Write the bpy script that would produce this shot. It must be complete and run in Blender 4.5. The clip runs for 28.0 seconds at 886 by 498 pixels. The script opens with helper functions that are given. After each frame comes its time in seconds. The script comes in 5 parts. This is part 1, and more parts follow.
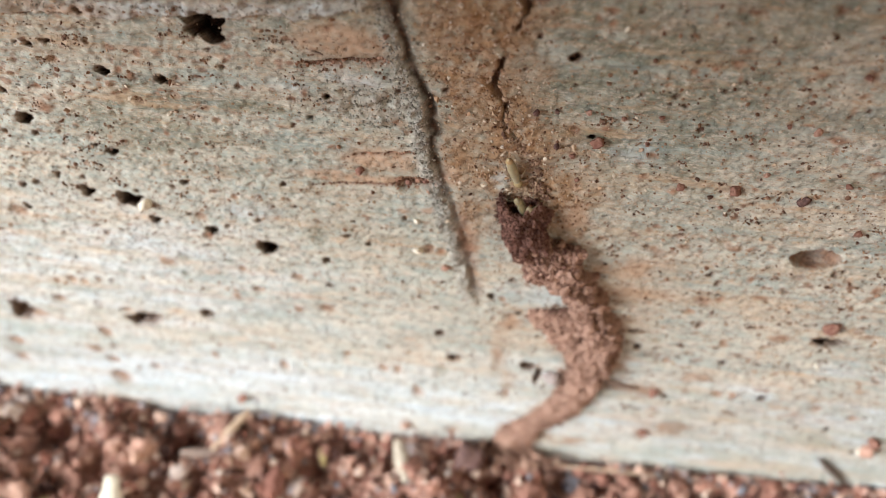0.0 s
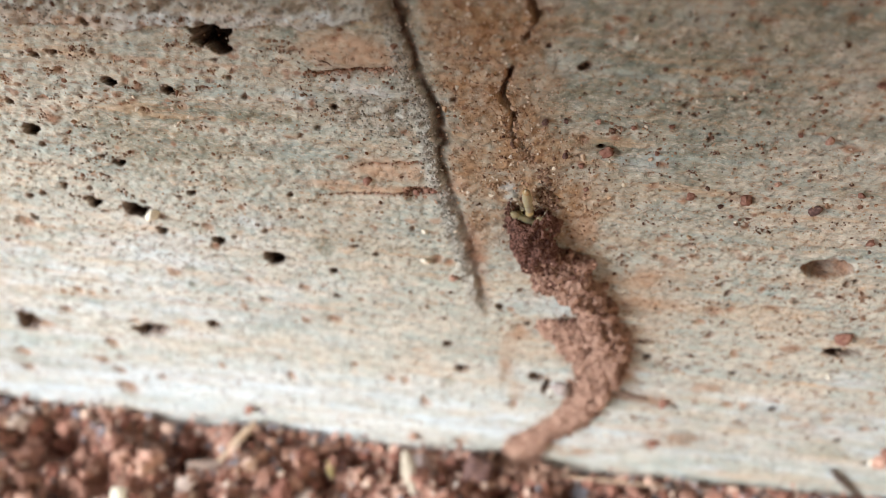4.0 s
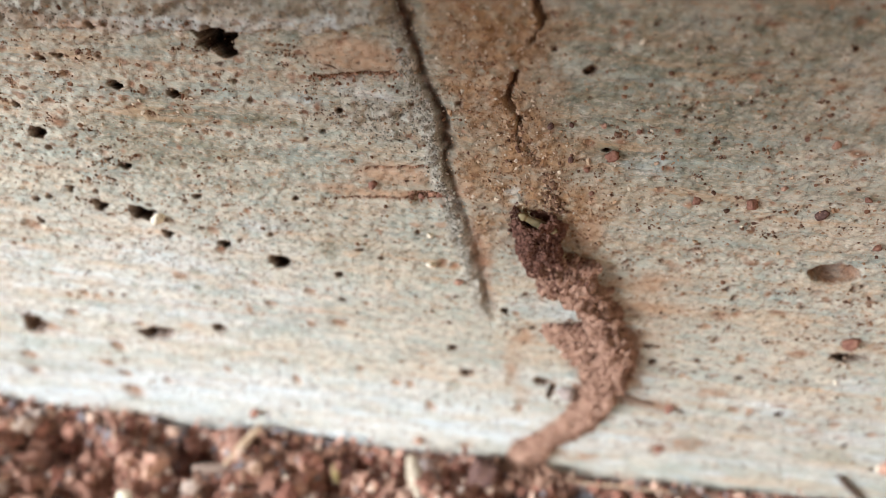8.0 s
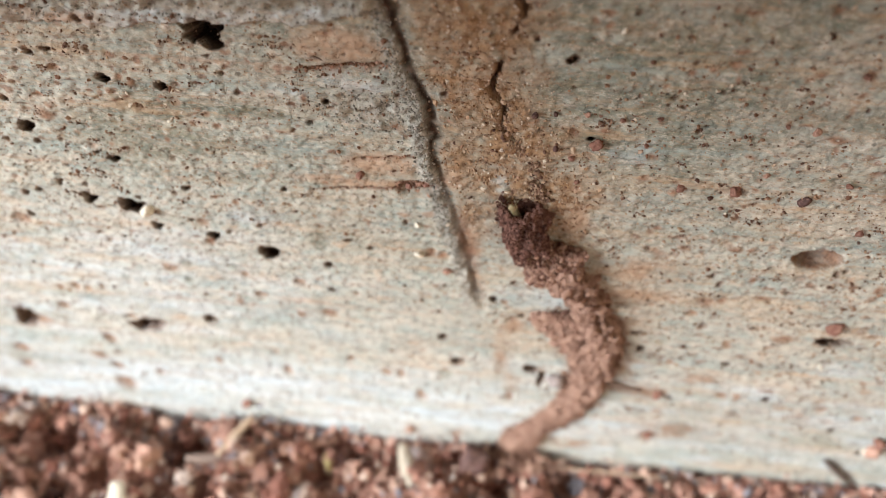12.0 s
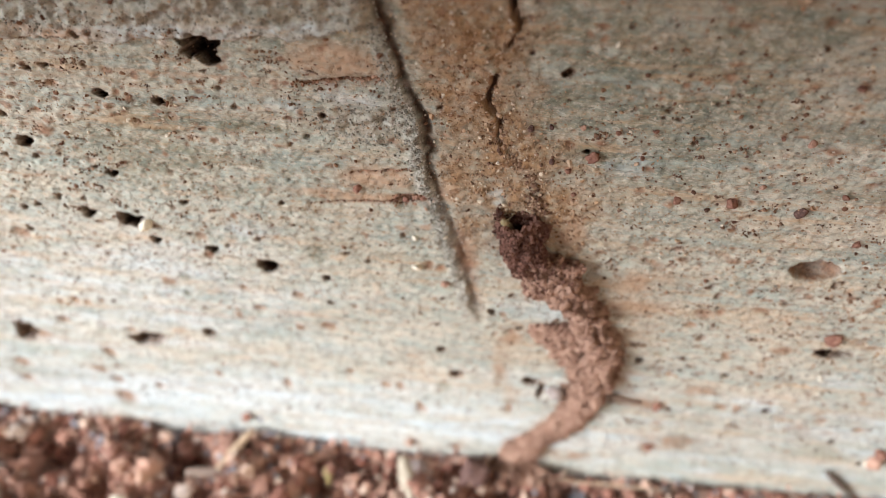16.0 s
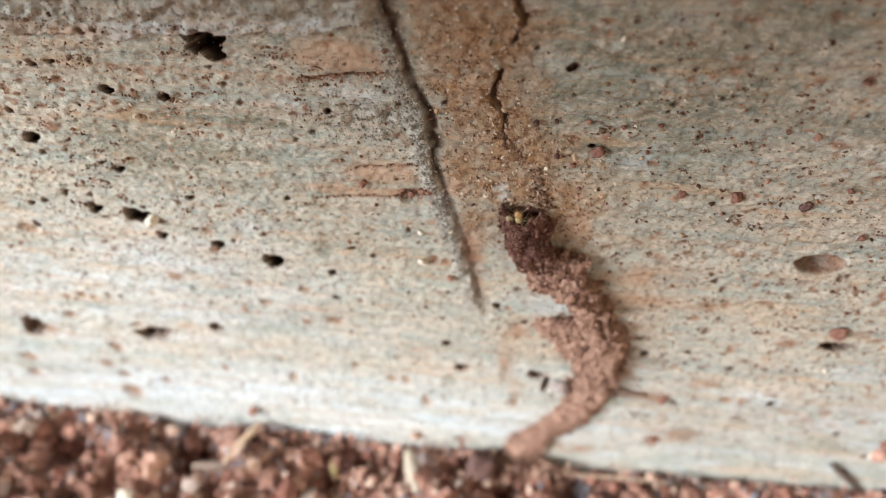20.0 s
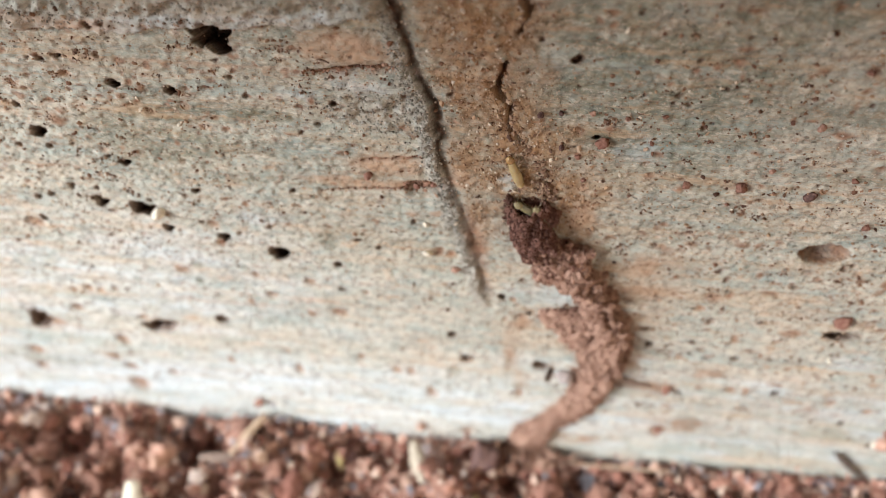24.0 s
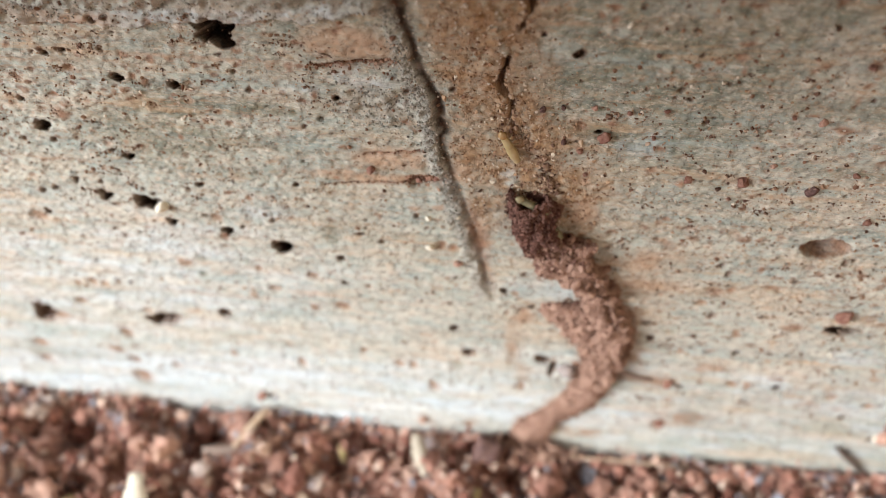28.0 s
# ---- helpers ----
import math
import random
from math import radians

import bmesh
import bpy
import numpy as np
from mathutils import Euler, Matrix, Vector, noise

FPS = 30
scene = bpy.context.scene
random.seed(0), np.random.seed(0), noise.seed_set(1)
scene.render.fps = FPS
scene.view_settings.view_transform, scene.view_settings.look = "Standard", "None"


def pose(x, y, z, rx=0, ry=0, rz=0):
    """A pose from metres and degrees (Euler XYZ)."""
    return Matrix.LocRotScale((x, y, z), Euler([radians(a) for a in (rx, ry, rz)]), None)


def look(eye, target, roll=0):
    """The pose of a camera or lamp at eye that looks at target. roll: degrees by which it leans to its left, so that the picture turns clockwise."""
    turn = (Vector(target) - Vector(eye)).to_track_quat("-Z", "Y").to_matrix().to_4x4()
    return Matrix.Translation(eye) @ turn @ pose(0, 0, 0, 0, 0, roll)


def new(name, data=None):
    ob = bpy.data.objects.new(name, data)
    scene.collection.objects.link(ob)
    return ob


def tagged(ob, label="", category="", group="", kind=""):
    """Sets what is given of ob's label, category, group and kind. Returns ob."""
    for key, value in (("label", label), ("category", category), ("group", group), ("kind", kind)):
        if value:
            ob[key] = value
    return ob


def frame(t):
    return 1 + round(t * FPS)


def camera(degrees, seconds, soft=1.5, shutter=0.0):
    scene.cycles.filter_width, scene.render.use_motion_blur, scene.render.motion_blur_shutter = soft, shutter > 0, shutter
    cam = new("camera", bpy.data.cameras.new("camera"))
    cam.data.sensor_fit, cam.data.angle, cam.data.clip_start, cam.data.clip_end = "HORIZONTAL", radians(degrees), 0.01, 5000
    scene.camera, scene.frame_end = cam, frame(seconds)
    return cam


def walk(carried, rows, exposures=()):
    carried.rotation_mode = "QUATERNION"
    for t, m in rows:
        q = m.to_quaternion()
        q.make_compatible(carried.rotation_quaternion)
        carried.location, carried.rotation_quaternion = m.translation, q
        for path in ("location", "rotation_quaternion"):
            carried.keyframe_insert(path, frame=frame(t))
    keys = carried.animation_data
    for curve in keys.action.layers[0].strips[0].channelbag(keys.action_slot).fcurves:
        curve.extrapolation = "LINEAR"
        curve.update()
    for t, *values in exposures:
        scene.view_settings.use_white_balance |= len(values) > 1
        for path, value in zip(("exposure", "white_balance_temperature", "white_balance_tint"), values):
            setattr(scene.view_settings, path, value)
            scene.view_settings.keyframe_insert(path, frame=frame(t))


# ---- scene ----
# The lens and its way: a hand-held camera, tilted steeply down at the foot of a concrete wall.
cam = camera(52.6, 28.0, soft=0.95)
PATH = [
    (0, -0.00048, -0.05769, 0.13463, 35.22, -0.88, 6.74),
    (0.5, -0.00041, -0.05770, 0.13483, 34.95, -1.01, 6.73),
    (1, -0.00047, -0.05763, 0.13472, 35.09, -0.89, 6.78),
    (1.5, -0.00070, -0.05762, 0.13468, 35.21, -0.62, 6.74),
    (2, -0.00067, -0.05760, 0.13449, 35.46, -0.63, 6.74),
    (2.5, -0.00060, -0.05754, 0.13456, 35.36, -0.66, 6.82),
    (3, -0.00080, -0.05743, 0.13437, 35.60, -0.43, 6.77),
    (3.5, -0.00074, -0.05727, 0.13420, 35.84, -0.51, 6.79),
    (5.5, -0.00073, -0.05739, 0.13434, 35.65, -0.13, 6.98),
    (6, -0.00088, -0.05735, 0.13417, 35.88, -0.10, 6.95),
    (6.5, -0.00027, -0.05751, 0.13451, 35.53, -0.71, 7.22),
    (7, -0.00090, -0.05757, 0.13446, 35.53, 0.14, 7.01),
    (7.5, -0.00121, -0.05746, 0.13454, 35.44, 0.41, 6.83),
    (7.8, -0.00025, -0.05725, 0.13507, 35.94, 0.10, 6.88),
    (8, -0.00063, -0.05725, 0.13410, 36.09, -0.22, 7.17),
    (8.5, -0.00018, -0.05739, 0.13427, 35.78, -0.53, 7.33),
    (9, -0.00017, -0.05752, 0.13452, 35.52, -0.23, 7.08),
    (9.5, -0.00055, -0.05760, 0.13452, 35.64, 0.03, 6.94),
    (10, -0.00050, -0.05738, 0.13440, 35.72, -0.05, 6.78),
    (10.5, -0.00017, -0.05724, 0.13428, 35.93, -0.41, 7.05),
    (11, -0.00000, -0.05754, 0.13445, 35.66, -0.54, 6.90),
    (11.5, 0.00025, -0.05783, 0.13474, 35.45, -0.62, 6.55),
    (12, 0.00013, -0.05776, 0.13470, 35.49, -0.24, 6.57),
    (12.5, -0.00019, -0.05769, 0.13467, 35.53, -0.06, 6.34),
    (14.5, 0.00059, -0.05791, 0.13541, 35.49, 0.05, 6.24),
    (15, 0.00055, -0.05774, 0.13507, 35.91, 0.14, 6.30),
    (15.5, 0.00062, -0.05762, 0.13501, 36.01, 0.18, 6.43),
    (16, 0.00066, -0.05764, 0.13488, 36.22, 0.05, 6.46),
    (16.5, 0.00102, -0.05749, 0.13495, 36.12, -0.28, 6.54),
    (17, 0.00094, -0.05770, 0.13510, 35.94, -0.39, 6.41),
    (17.5, 0.00084, -0.05758, 0.13503, 35.97, -0.27, 6.43),
    (18, 0.00079, -0.05757, 0.13503, 35.93, -0.13, 6.43),
    (18.5, 0.00074, -0.05766, 0.13505, 36.00, -0.07, 6.49),
    (19, 0.00091, -0.05767, 0.13498, 36.06, -0.08, 6.52),
    (19.5, 0.00078, -0.05778, 0.13518, 35.79, 0.04, 6.52),
    (20, 0.00054, -0.05770, 0.13515, 35.79, 0.38, 6.46),
    (20.5, 0.00033, -0.05783, 0.13520, 35.71, 0.50, 6.29),
    (21, 0.00025, -0.05763, 0.13511, 35.89, 0.56, 6.29),
    (21.5, 0.00047, -0.05779, 0.13525, 35.59, 0.43, 6.40),
    (23.5, 0.00036, -0.05781, 0.13544, 35.33, 0.68, 6.38),
    (24, 0.00031, -0.05795, 0.13552, 35.24, 0.66, 6.37),
    (24.5, 0.00015, -0.05813, 0.13574, 35.02, 0.78, 6.39),
    (25, 0.00026, -0.05805, 0.13569, 35.01, 1.00, 6.45),
    (25.5, 0.00013, -0.05831, 0.13575, 34.92, 1.03, 6.46),
    (26, 0.00022, -0.05814, 0.13572, 34.96, 1.01, 6.39),
    (26.5, 0.00049, -0.05833, 0.13604, 34.54, 0.83, 6.68),
    (27, 0.00015, -0.05841, 0.13600, 34.58, 1.05, 6.47),
    (27.5, 0.00014, -0.05813, 0.13588, 34.77, 1.08, 6.44),
    (28, 0.00036, -0.05817, 0.13580, 34.87, 0.74, 6.54),
]
walk(cam, [(t, pose(x, y, z, rx, ry, rz)) for t, x, y, z, rx, ry, rz in PATH],
     exposures=[(0.0, 0.83), (28.0, 0.83)])
cam.data.dof.use_dof = True
cam.data.dof.focus_distance = 0.084
cam.data.dof.aperture_fstop = 20.5

# ---- light: a bright overcast sky, stronger from the front and one side ----
SUN_ELEVATION, SUN_TURN = 22.0, -60.0
world = bpy.data.worlds.new("sky")
scene.world = world
world.use_nodes = True
wn, wl = world.node_tree.nodes, world.node_tree.links
sky = wn.new("ShaderNodeTexSky")
sky.sky_type, sky.sun_disc = "NISHITA", False
sky.sun_elevation, sky.sun_rotation = radians(SUN_ELEVATION), radians(180 + SUN_TURN)
sky.dust_density, sky.air_density = 5.0, 1.0
wl.new(sky.outputs[0], wn["Background"].inputs["Color"])
wn["Background"].inputs["Strength"].default_value = 0.05
sun = new("sun", bpy.data.lights.new("sun", "SUN"))
sun.data.energy, sun.data.angle, sun.data.color = 5.0, radians(25), (0.98, 0.985, 0.985)
ce = math.cos(radians(SUN_ELEVATION))
SUN_FROM = Vector((ce * math.sin(radians(SUN_TURN)), -ce * math.cos(radians(SUN_TURN)), math.sin(radians(SUN_ELEVATION))))
sun.matrix_world = look(SUN_FROM, (0, 0, 0))


# ---- materials ----
def shader(name, rough=0.9):
    m = bpy.data.materials.new(name)
    m.use_nodes = True
    b = m.node_tree.nodes["Principled BSDF"]
    b.inputs["Roughness"].default_value = rough
    b.inputs["Specular IOR Level"].default_value = 0.25
    return m, m.node_tree.nodes, m.node_tree.links, b


def value(nodes, links, source, slot):
    """Plugs a socket or sets a plain value."""
    if isinstance(source, bpy.types.NodeSocket):
        links.new(source, slot)
    else:
        slot.default_value = source


def place(nodes, links, sx=1.0, sy=1.0, sz=1.0, turn=(0, 0, 0)):
    c = nodes.new("ShaderNodeTexCoord")
    m = nodes.new("ShaderNodeMapping")
    m.inputs["Scale"].default_value = (sx, sy, sz)
    m.inputs["Rotation"].default_value = turn
    links.new(c.outputs["Object"], m.inputs["Vector"])
    return m.outputs[0]


def grain(nodes, links, vector, scale, detail=4.0, rough=0.55, warp=0.0):
    n = nodes.new("ShaderNodeTexNoise")
    n.inputs["Scale"].default_value, n.inputs["Detail"].default_value = scale, detail
    n.inputs["Roughness"].default_value, n.inputs["Distortion"].default_value = rough, warp
    links.new(vector, n.inputs["Vector"])
    return n.outputs["Fac"]


def cells(nodes, links, vector, scale, out="Distance", randomness=1.0):
    n = nodes.new("ShaderNodeTexVoronoi")
    n.inputs["Scale"].default_value, n.inputs["Randomness"].default_value = scale, randomness
    links.new(vector, n.inputs["Vector"])
    return n.outputs[out]


def step(nodes, links, source, lo, hi, out_lo=0.0, out_hi=1.0):
    n = nodes.new("ShaderNodeMapRange")
    n.interpolation_type = "SMOOTHSTEP"
    for slot, v in zip(n.inputs[1:5], (lo, hi, out_lo, out_hi)):
        slot.default_value = v
    links.new(source, n.inputs[0])
    return n.outputs[0]


def times_(nodes, links, a, b, how="MULTIPLY"):
    n = nodes.new("ShaderNodeMath")
    n.operation, n.use_clamp = how, how != "SUBTRACT"
    value(nodes, links, a, n.inputs[0])
    value(nodes, links, b, n.inputs[1])
    return n.outputs[0]


def blend(nodes, links, a, b, factor, how="MIX"):
    n = nodes.new("ShaderNodeMix")
    n.data_type, n.blend_type = "RGBA", how
    value(nodes, links, factor, n.inputs[0])
    for v, slot in ((a, n.inputs[6]), (b, n.inputs[7])):
        value(nodes, links, (*v, 1.0) if isinstance(v, tuple) else v, slot)
    return n.outputs[2]


def relief(nodes, links, bsdf, height, strength, distance):
    n = nodes.new("ShaderNodeBump")
    n.inputs["Strength"].default_value, n.inputs["Distance"].default_value = strength, distance
    links.new(height, n.inputs["Height"])
    links.new(n.outputs[0], bsdf.inputs["Normal"])


def ramp(nodes, links, source, stops):
    n = nodes.new("ShaderNodeValToRGB")
    while len(n.color_ramp.elements) < len(stops):
        n.color_ramp.elements.new(0.5)
    for e, (p, c) in zip(n.color_ramp.elements, stops):
        e.position, e.color = p, (*c, 1.0)
    links.new(source, n.inputs[0])
    return n.outputs[0]


def island(nodes):
    return nodes.new("ShaderNodeNewGeometry").outputs["Random Per Island"]


def attribute(nodes, name):
    n = nodes.new("ShaderNodeAttribute")
    n.attribute_name = name
    return n.outputs["Fac"]


def concrete_material():
    m, n, l, b = shader("weathered_concrete", 0.88)
    flat = place(n, l)
    streak = place(n, l, 0.6, 1.0, 1.0)
    long_streak = place(n, l, 0.13, 1.0, 1.0)
    cream, blue, ochre = (0.60, 0.56, 0.47), (0.38, 0.435, 0.405), (0.53, 0.335, 0.20)
    # broad, soft clouds, then board streaks, then blotches of ochre
    c = blend(n, l, cream, blue, step(n, l, grain(n, l, place(n, l, 0.5, 1.0, 1.0), 110, 7, 0.68), 0.33, 0.62))
    c = blend(n, l, c, (0.32, 0.41, 0.405), times_(n, l, step(n, l, grain(n, l, place(n, l, 0.3, 1.0, 1.0), 420, 3, 0.55), 0.48, 0.66), 0.6))
    c = blend(n, l, c, (0.66, 0.62, 0.53), times_(n, l, step(n, l, grain(n, l, place(n, l, 0.4, 1.0, 1.0), 520, 3, 0.6), 0.48, 0.66), 0.55))
    c = blend(n, l, c, (0.56, 0.40, 0.26), times_(n, l, step(n, l, grain(n, l, place(n, l, 0.16, 1.0, 1.0, (0.0, 0.02, 0.0)), 260, 4, 0.6), 0.50, 0.66), 0.5))
    c = blend(n, l, c, ochre, times_(n, l, step(n, l, grain(n, l, place(n, l, 0.75, 1.0, 1.0), 330, 6, 0.7), 0.55, 0.66), 0.6))
    # the sandy grain of the cement skin, at three sizes
    c = blend(n, l, c, (0.38, 0.28, 0.20), times_(n, l, step(n, l, grain(n, l, streak, 1100, 5, 0.7), 0.52, 0.66), 0.6))
    c = blend(n, l, c, (0.80, 0.77, 0.70), times_(n, l, step(n, l, grain(n, l, flat, 1500, 5, 0.75), 0.54, 0.64), 0.55))
    c = blend(n, l, c, (0.30, 0.33, 0.33), times_(n, l, step(n, l, grain(n, l, place(n, l, 0.6, 1.0, 1.0), 1300, 5, 0.75), 0.55, 0.66), 0.55))
    c = blend(n, l, c, (0.64, 0.735, 0.81), times_(n, l, attribute(n, "lime"), 0.7))
    spot = times_(n, l, step(n, l, cells(n, l, flat, 700), 0.17, 0.30, 1.0, 0.0), step(n, l, grain(n, l, flat, 260, 4), 0.47, 0.58))
    c = blend(n, l, c, (0.22, 0.085, 0.045), times_(n, l, spot, 0.7))
    dot = times_(n, l, step(n, l, cells(n, l, place(n, l, 0.8, 1.0, 1.0, (0.3, 0.5, 0.2)), 950), 0.15, 0.25, 1.0, 0.0), step(n, l, grain(n, l, flat, 420, 3), 0.45, 0.53))
    c = blend(n, l, c, (0.08, 0.06, 0.05), times_(n, l, dot, 0.8))
    # olive grime, which also carries some painted shade of the wall's top
    grime_shade = blend(n, l, (0.12, 0.142, 0.112), (0.28, 0.272, 0.205), step(n, l, grain(n, l, streak, 1100, 7, 0.75), 0.36, 0.64))
    c = blend(n, l, c, grime_shade, times_(n, l, attribute(n, "grime_shade"), step(n, l, grain(n, l, place(n, l, 0.45, 1.0, 1.0), 420, 6, 0.65), 0.18, 0.66)))
    # soft mottling about a millimetre across
    c = blend(n, l, c, (0.19, 0.21, 0.20), times_(n, l, step(n, l, grain(n, l, place(n, l, 0.5, 1.0, 1.0, (0.4, 0.0, 0.0)), 780, 6, 0.8), 0.52, 0.62), 0.42))
    c = blend(n, l, c, (0.70, 0.655, 0.57), times_(n, l, step(n, l, grain(n, l, place(n, l, 0.5, 1.0, 1.0, (0.9, 0.0, 0.0)), 1300, 6, 0.8), 0.53, 0.62), 0.5))
    c = blend(n, l, c, (0.47, 0.30, 0.175), times_(n, l, step(n, l, grain(n, l, place(n, l, 0.5, 1.0, 1.0, (1.7, 0.0, 0.0)), 800, 6, 0.8), 0.57, 0.68), 0.5))
    # single sand grains of the skin, dark, pale and rusty
    for shift, size, tone, low in ((0.0, 3400, (0.13, 0.11, 0.09), 0.58), (1.3, 3900, (0.76, 0.71, 0.60), 0.585), (2.6, 2600, (0.38, 0.205, 0.105), 0.585), (3.9, 2100, (0.27, 0.335, 0.31), 0.55)):
        c = blend(n, l, c, tone, times_(n, l, step(n, l, grain(n, l, place(n, l, 0.45, 1.0, 1.0, (shift, 0.0, 0.0)), size, 3, 0.6), low, low + 0.06), 0.3))
    # weathering in long bands along the boards: ochre, blue-grey and lime white
    c = blend(n, l, c, (0.52, 0.335, 0.19), times_(n, l, step(n, l, grain(n, l, place(n, l, 0.11, 1.0, 1.0, (0.7, 0.0, 0.0)), 420, 7, 0.72), 0.53, 0.66), 0.45))
    c = blend(n, l, c, (0.33, 0.415, 0.41), times_(n, l, step(n, l, grain(n, l, place(n, l, 0.15, 1.0, 1.0, (2.1, 0.0, 0.0)), 330, 7, 0.72), 0.53, 0.66), 0.45))
    c = blend(n, l, c, (0.66, 0.76, 0.84), times_(n, l, attribute(n, "lime"), step(n, l, grain(n, l, place(n, l, 0.22, 1.0, 1.0, (1.5, 0.0, 0.0)), 420, 6, 0.7), 0.40, 0.62, 0.0, 0.75)))
    # mud film, grit crust and iron-red earth rubbed into hollows
    film = times_(n, l, attribute(n, "film"), step(n, l, grain(n, l, flat, 600, 6, 0.7), 0.22, 0.60))
    mud = blend(n, l, (0.19, 0.10, 0.047), (0.36, 0.22, 0.117), step(n, l, grain(n, l, flat, 1500, 5, 0.75), 0.3, 0.7))
    c = blend(n, l, c, mud, times_(n, l, film, 0.95))
    clay = blend(n, l, (0.34, 0.225, 0.15), (0.485, 0.337, 0.235), step(n, l, grain(n, l, long_streak, 900, 6, 0.75), 0.35, 0.65))
    c = blend(n, l, c, clay, times_(n, l, attribute(n, "clay"), step(n, l, grain(n, l, flat, 900, 5, 0.75), 0.3, 0.6, 0.4, 0.95)))
    crust = blend(n, l, (0.225, 0.218, 0.195), (0.46, 0.445, 0.40), step(n, l, grain(n, l, flat, 1700, 4, 0.75), 0.36, 0.64))
    c = blend(n, l, c, crust, times_(n, l, attribute(n, "grit"), 0.85))
    rust = blend(n, l, (0.14, 0.064, 0.04), (0.315, 0.165, 0.10), step(n, l, grain(n, l, flat, 1600, 4, 0.7), 0.35, 0.65))
    c = blend(n, l, c, rust, times_(n, l, attribute(n, "earth"), 0.9))
    # near-black brown painted into holes and the trough, in place of their shade
    hollow_shade = blend(n, l, (0.02, 0.011, 0.007), (0.105, 0.052, 0.033), step(n, l, grain(n, l, flat, 1300, 4, 0.7), 0.42, 0.74))
    c = blend(n, l, c, hollow_shade, attribute(n, "mud"))
    l.new(c, b.inputs["Base Color"])
    fine = times_(n, l, grain(n, l, flat, 2200, 5, 0.75), grain(n, l, flat, 1000, 4, 0.6), "ADD")
    relief(n, l, b, fine, 0.75, 0.00042)
    return m


def earth_material(name, dark, mid, light, bump=0.0006, island_share=0.5):
    m, n, l, b = shader(name, 0.95)
    flat = place(n, l)
    base = ramp(n, l, grain(n, l, flat, 700, 6, 0.7), [(0.25, dark), (0.5, mid), (0.78, light)])
    odd = ramp(n, l, island(n), [(0.0, dark), (0.35, mid), (0.7, light), (1.0, mid)])
    c = blend(n, l, base, odd, island_share)
    c = blend(n, l, c, light, times_(n, l, step(n, l, grain(n, l, flat, 3000, 2), 0.6, 0.75), 0.4))
    c = blend(n, l, c, dark, times_(n, l, step(n, l, grain(n, l, flat, 230, 3, 0.6), 0.50, 0.68), 0.55))
    c = blend(n, l, c, light, times_(n, l, step(n, l, grain(n, l, place(n, l, 1.0, 1.0, 1.0, (0.6, 0.3, 0.0)), 260, 3, 0.6), 0.54, 0.70), 0.4))
    l.new(c, b.inputs["Base Color"])
    relief(n, l, b, grain(n, l, flat, 1800, 5, 0.75), 0.6, bump)
    return m


def grains_material(name, stops, rough=0.85, gloss=0.25):
    """Loose grains of many colours, one for each grain."""
    m, n, l, b = shader(name, rough)
    flat = place(n, l)
    c = ramp(n, l, island(n), stops)
    c = blend(n, l, c, (0.10, 0.05, 0.035), times_(n, l, step(n, l, grain(n, l, flat, 1500, 5, 0.7), 0.5, 0.75), 0.55))
    l.new(c, b.inputs["Base Color"])
    b.inputs["Specular IOR Level"].default_value = gloss
    relief(n, l, b, grain(n, l, flat, 2200, 4, 0.7), 0.5, 0.0003)
    return m


def stone_material(name, a, bcol, rough=0.8):
    m, n, l, b = shader(name, rough)
    flat = place(n, l)
    info = n.new("ShaderNodeObjectInfo").outputs["Random"]
    c = blend(n, l, a, bcol, step(n, l, grain(n, l, flat, 900, 5, 0.7), 0.3, 0.7))
    c = blend(n, l, c, blend(n, l, (0.10, 0.045, 0.03), (0.40, 0.26, 0.2), info), times_(n, l, step(n, l, grain(n, l, flat, 2400, 4, 0.7), 0.5, 0.7), 0.6))
    l.new(c, b.inputs["Base Color"])
    relief(n, l, b, grain(n, l, flat, 1600, 5, 0.7), 0.6, 0.0005)
    return m


def straw_material(name, a, bcol):
    m, n, l, b = shader(name, 0.7)
    fibre = place(n, l, 1.0, 0.08, 1.0)
    l.new(blend(n, l, a, bcol, step(n, l, grain(n, l, fibre, 3500, 4, 0.7), 0.35, 0.65)), b.inputs["Base Color"])
    relief(n, l, b, grain(n, l, fibre, 3500, 3), 0.5, 0.0002)
    return m


def skin_material(name, a, bcol, rough=0.35, under=0.35):
    m, n, l, b = shader(name, rough)
    flat = place(n, l)
    l.new(blend(n, l, a, bcol, step(n, l, grain(n, l, flat, 900, 3), 0.3, 0.7)), b.inputs["Base Color"])
    b.inputs["Subsurface Weight"].default_value = under
    b.inputs["Subsurface Radius"].default_value = (1.0, 0.7, 0.3)
    b.inputs["Subsurface Scale"].default_value = 0.0004
    b.inputs["Specular IOR Level"].default_value = 0.5
    return m


CONCRETE = concrete_material()
SOIL = earth_material("red_soil", (0.09, 0.04, 0.03), (0.30, 0.15, 0.112), (0.52, 0.32, 0.25), 0.0015)
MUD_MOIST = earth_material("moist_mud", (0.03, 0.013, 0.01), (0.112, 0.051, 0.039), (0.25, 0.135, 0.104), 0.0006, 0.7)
MUD_DRY = earth_material("dry_mud", (0.12, 0.062, 0.043), (0.305, 0.18, 0.134), (0.54, 0.365, 0.285))
CRUMBS = grains_material("soil_crumbs", [(0.0, (0.05, 0.022, 0.018)), (0.16, (0.24, 0.105, 0.078)), (0.36, (0.42, 0.22, 0.168)),
                                         (0.6, (0.54, 0.335, 0.27)), (0.8, (0.68, 0.53, 0.43)), (0.94, (0.27, 0.27, 0.31))])
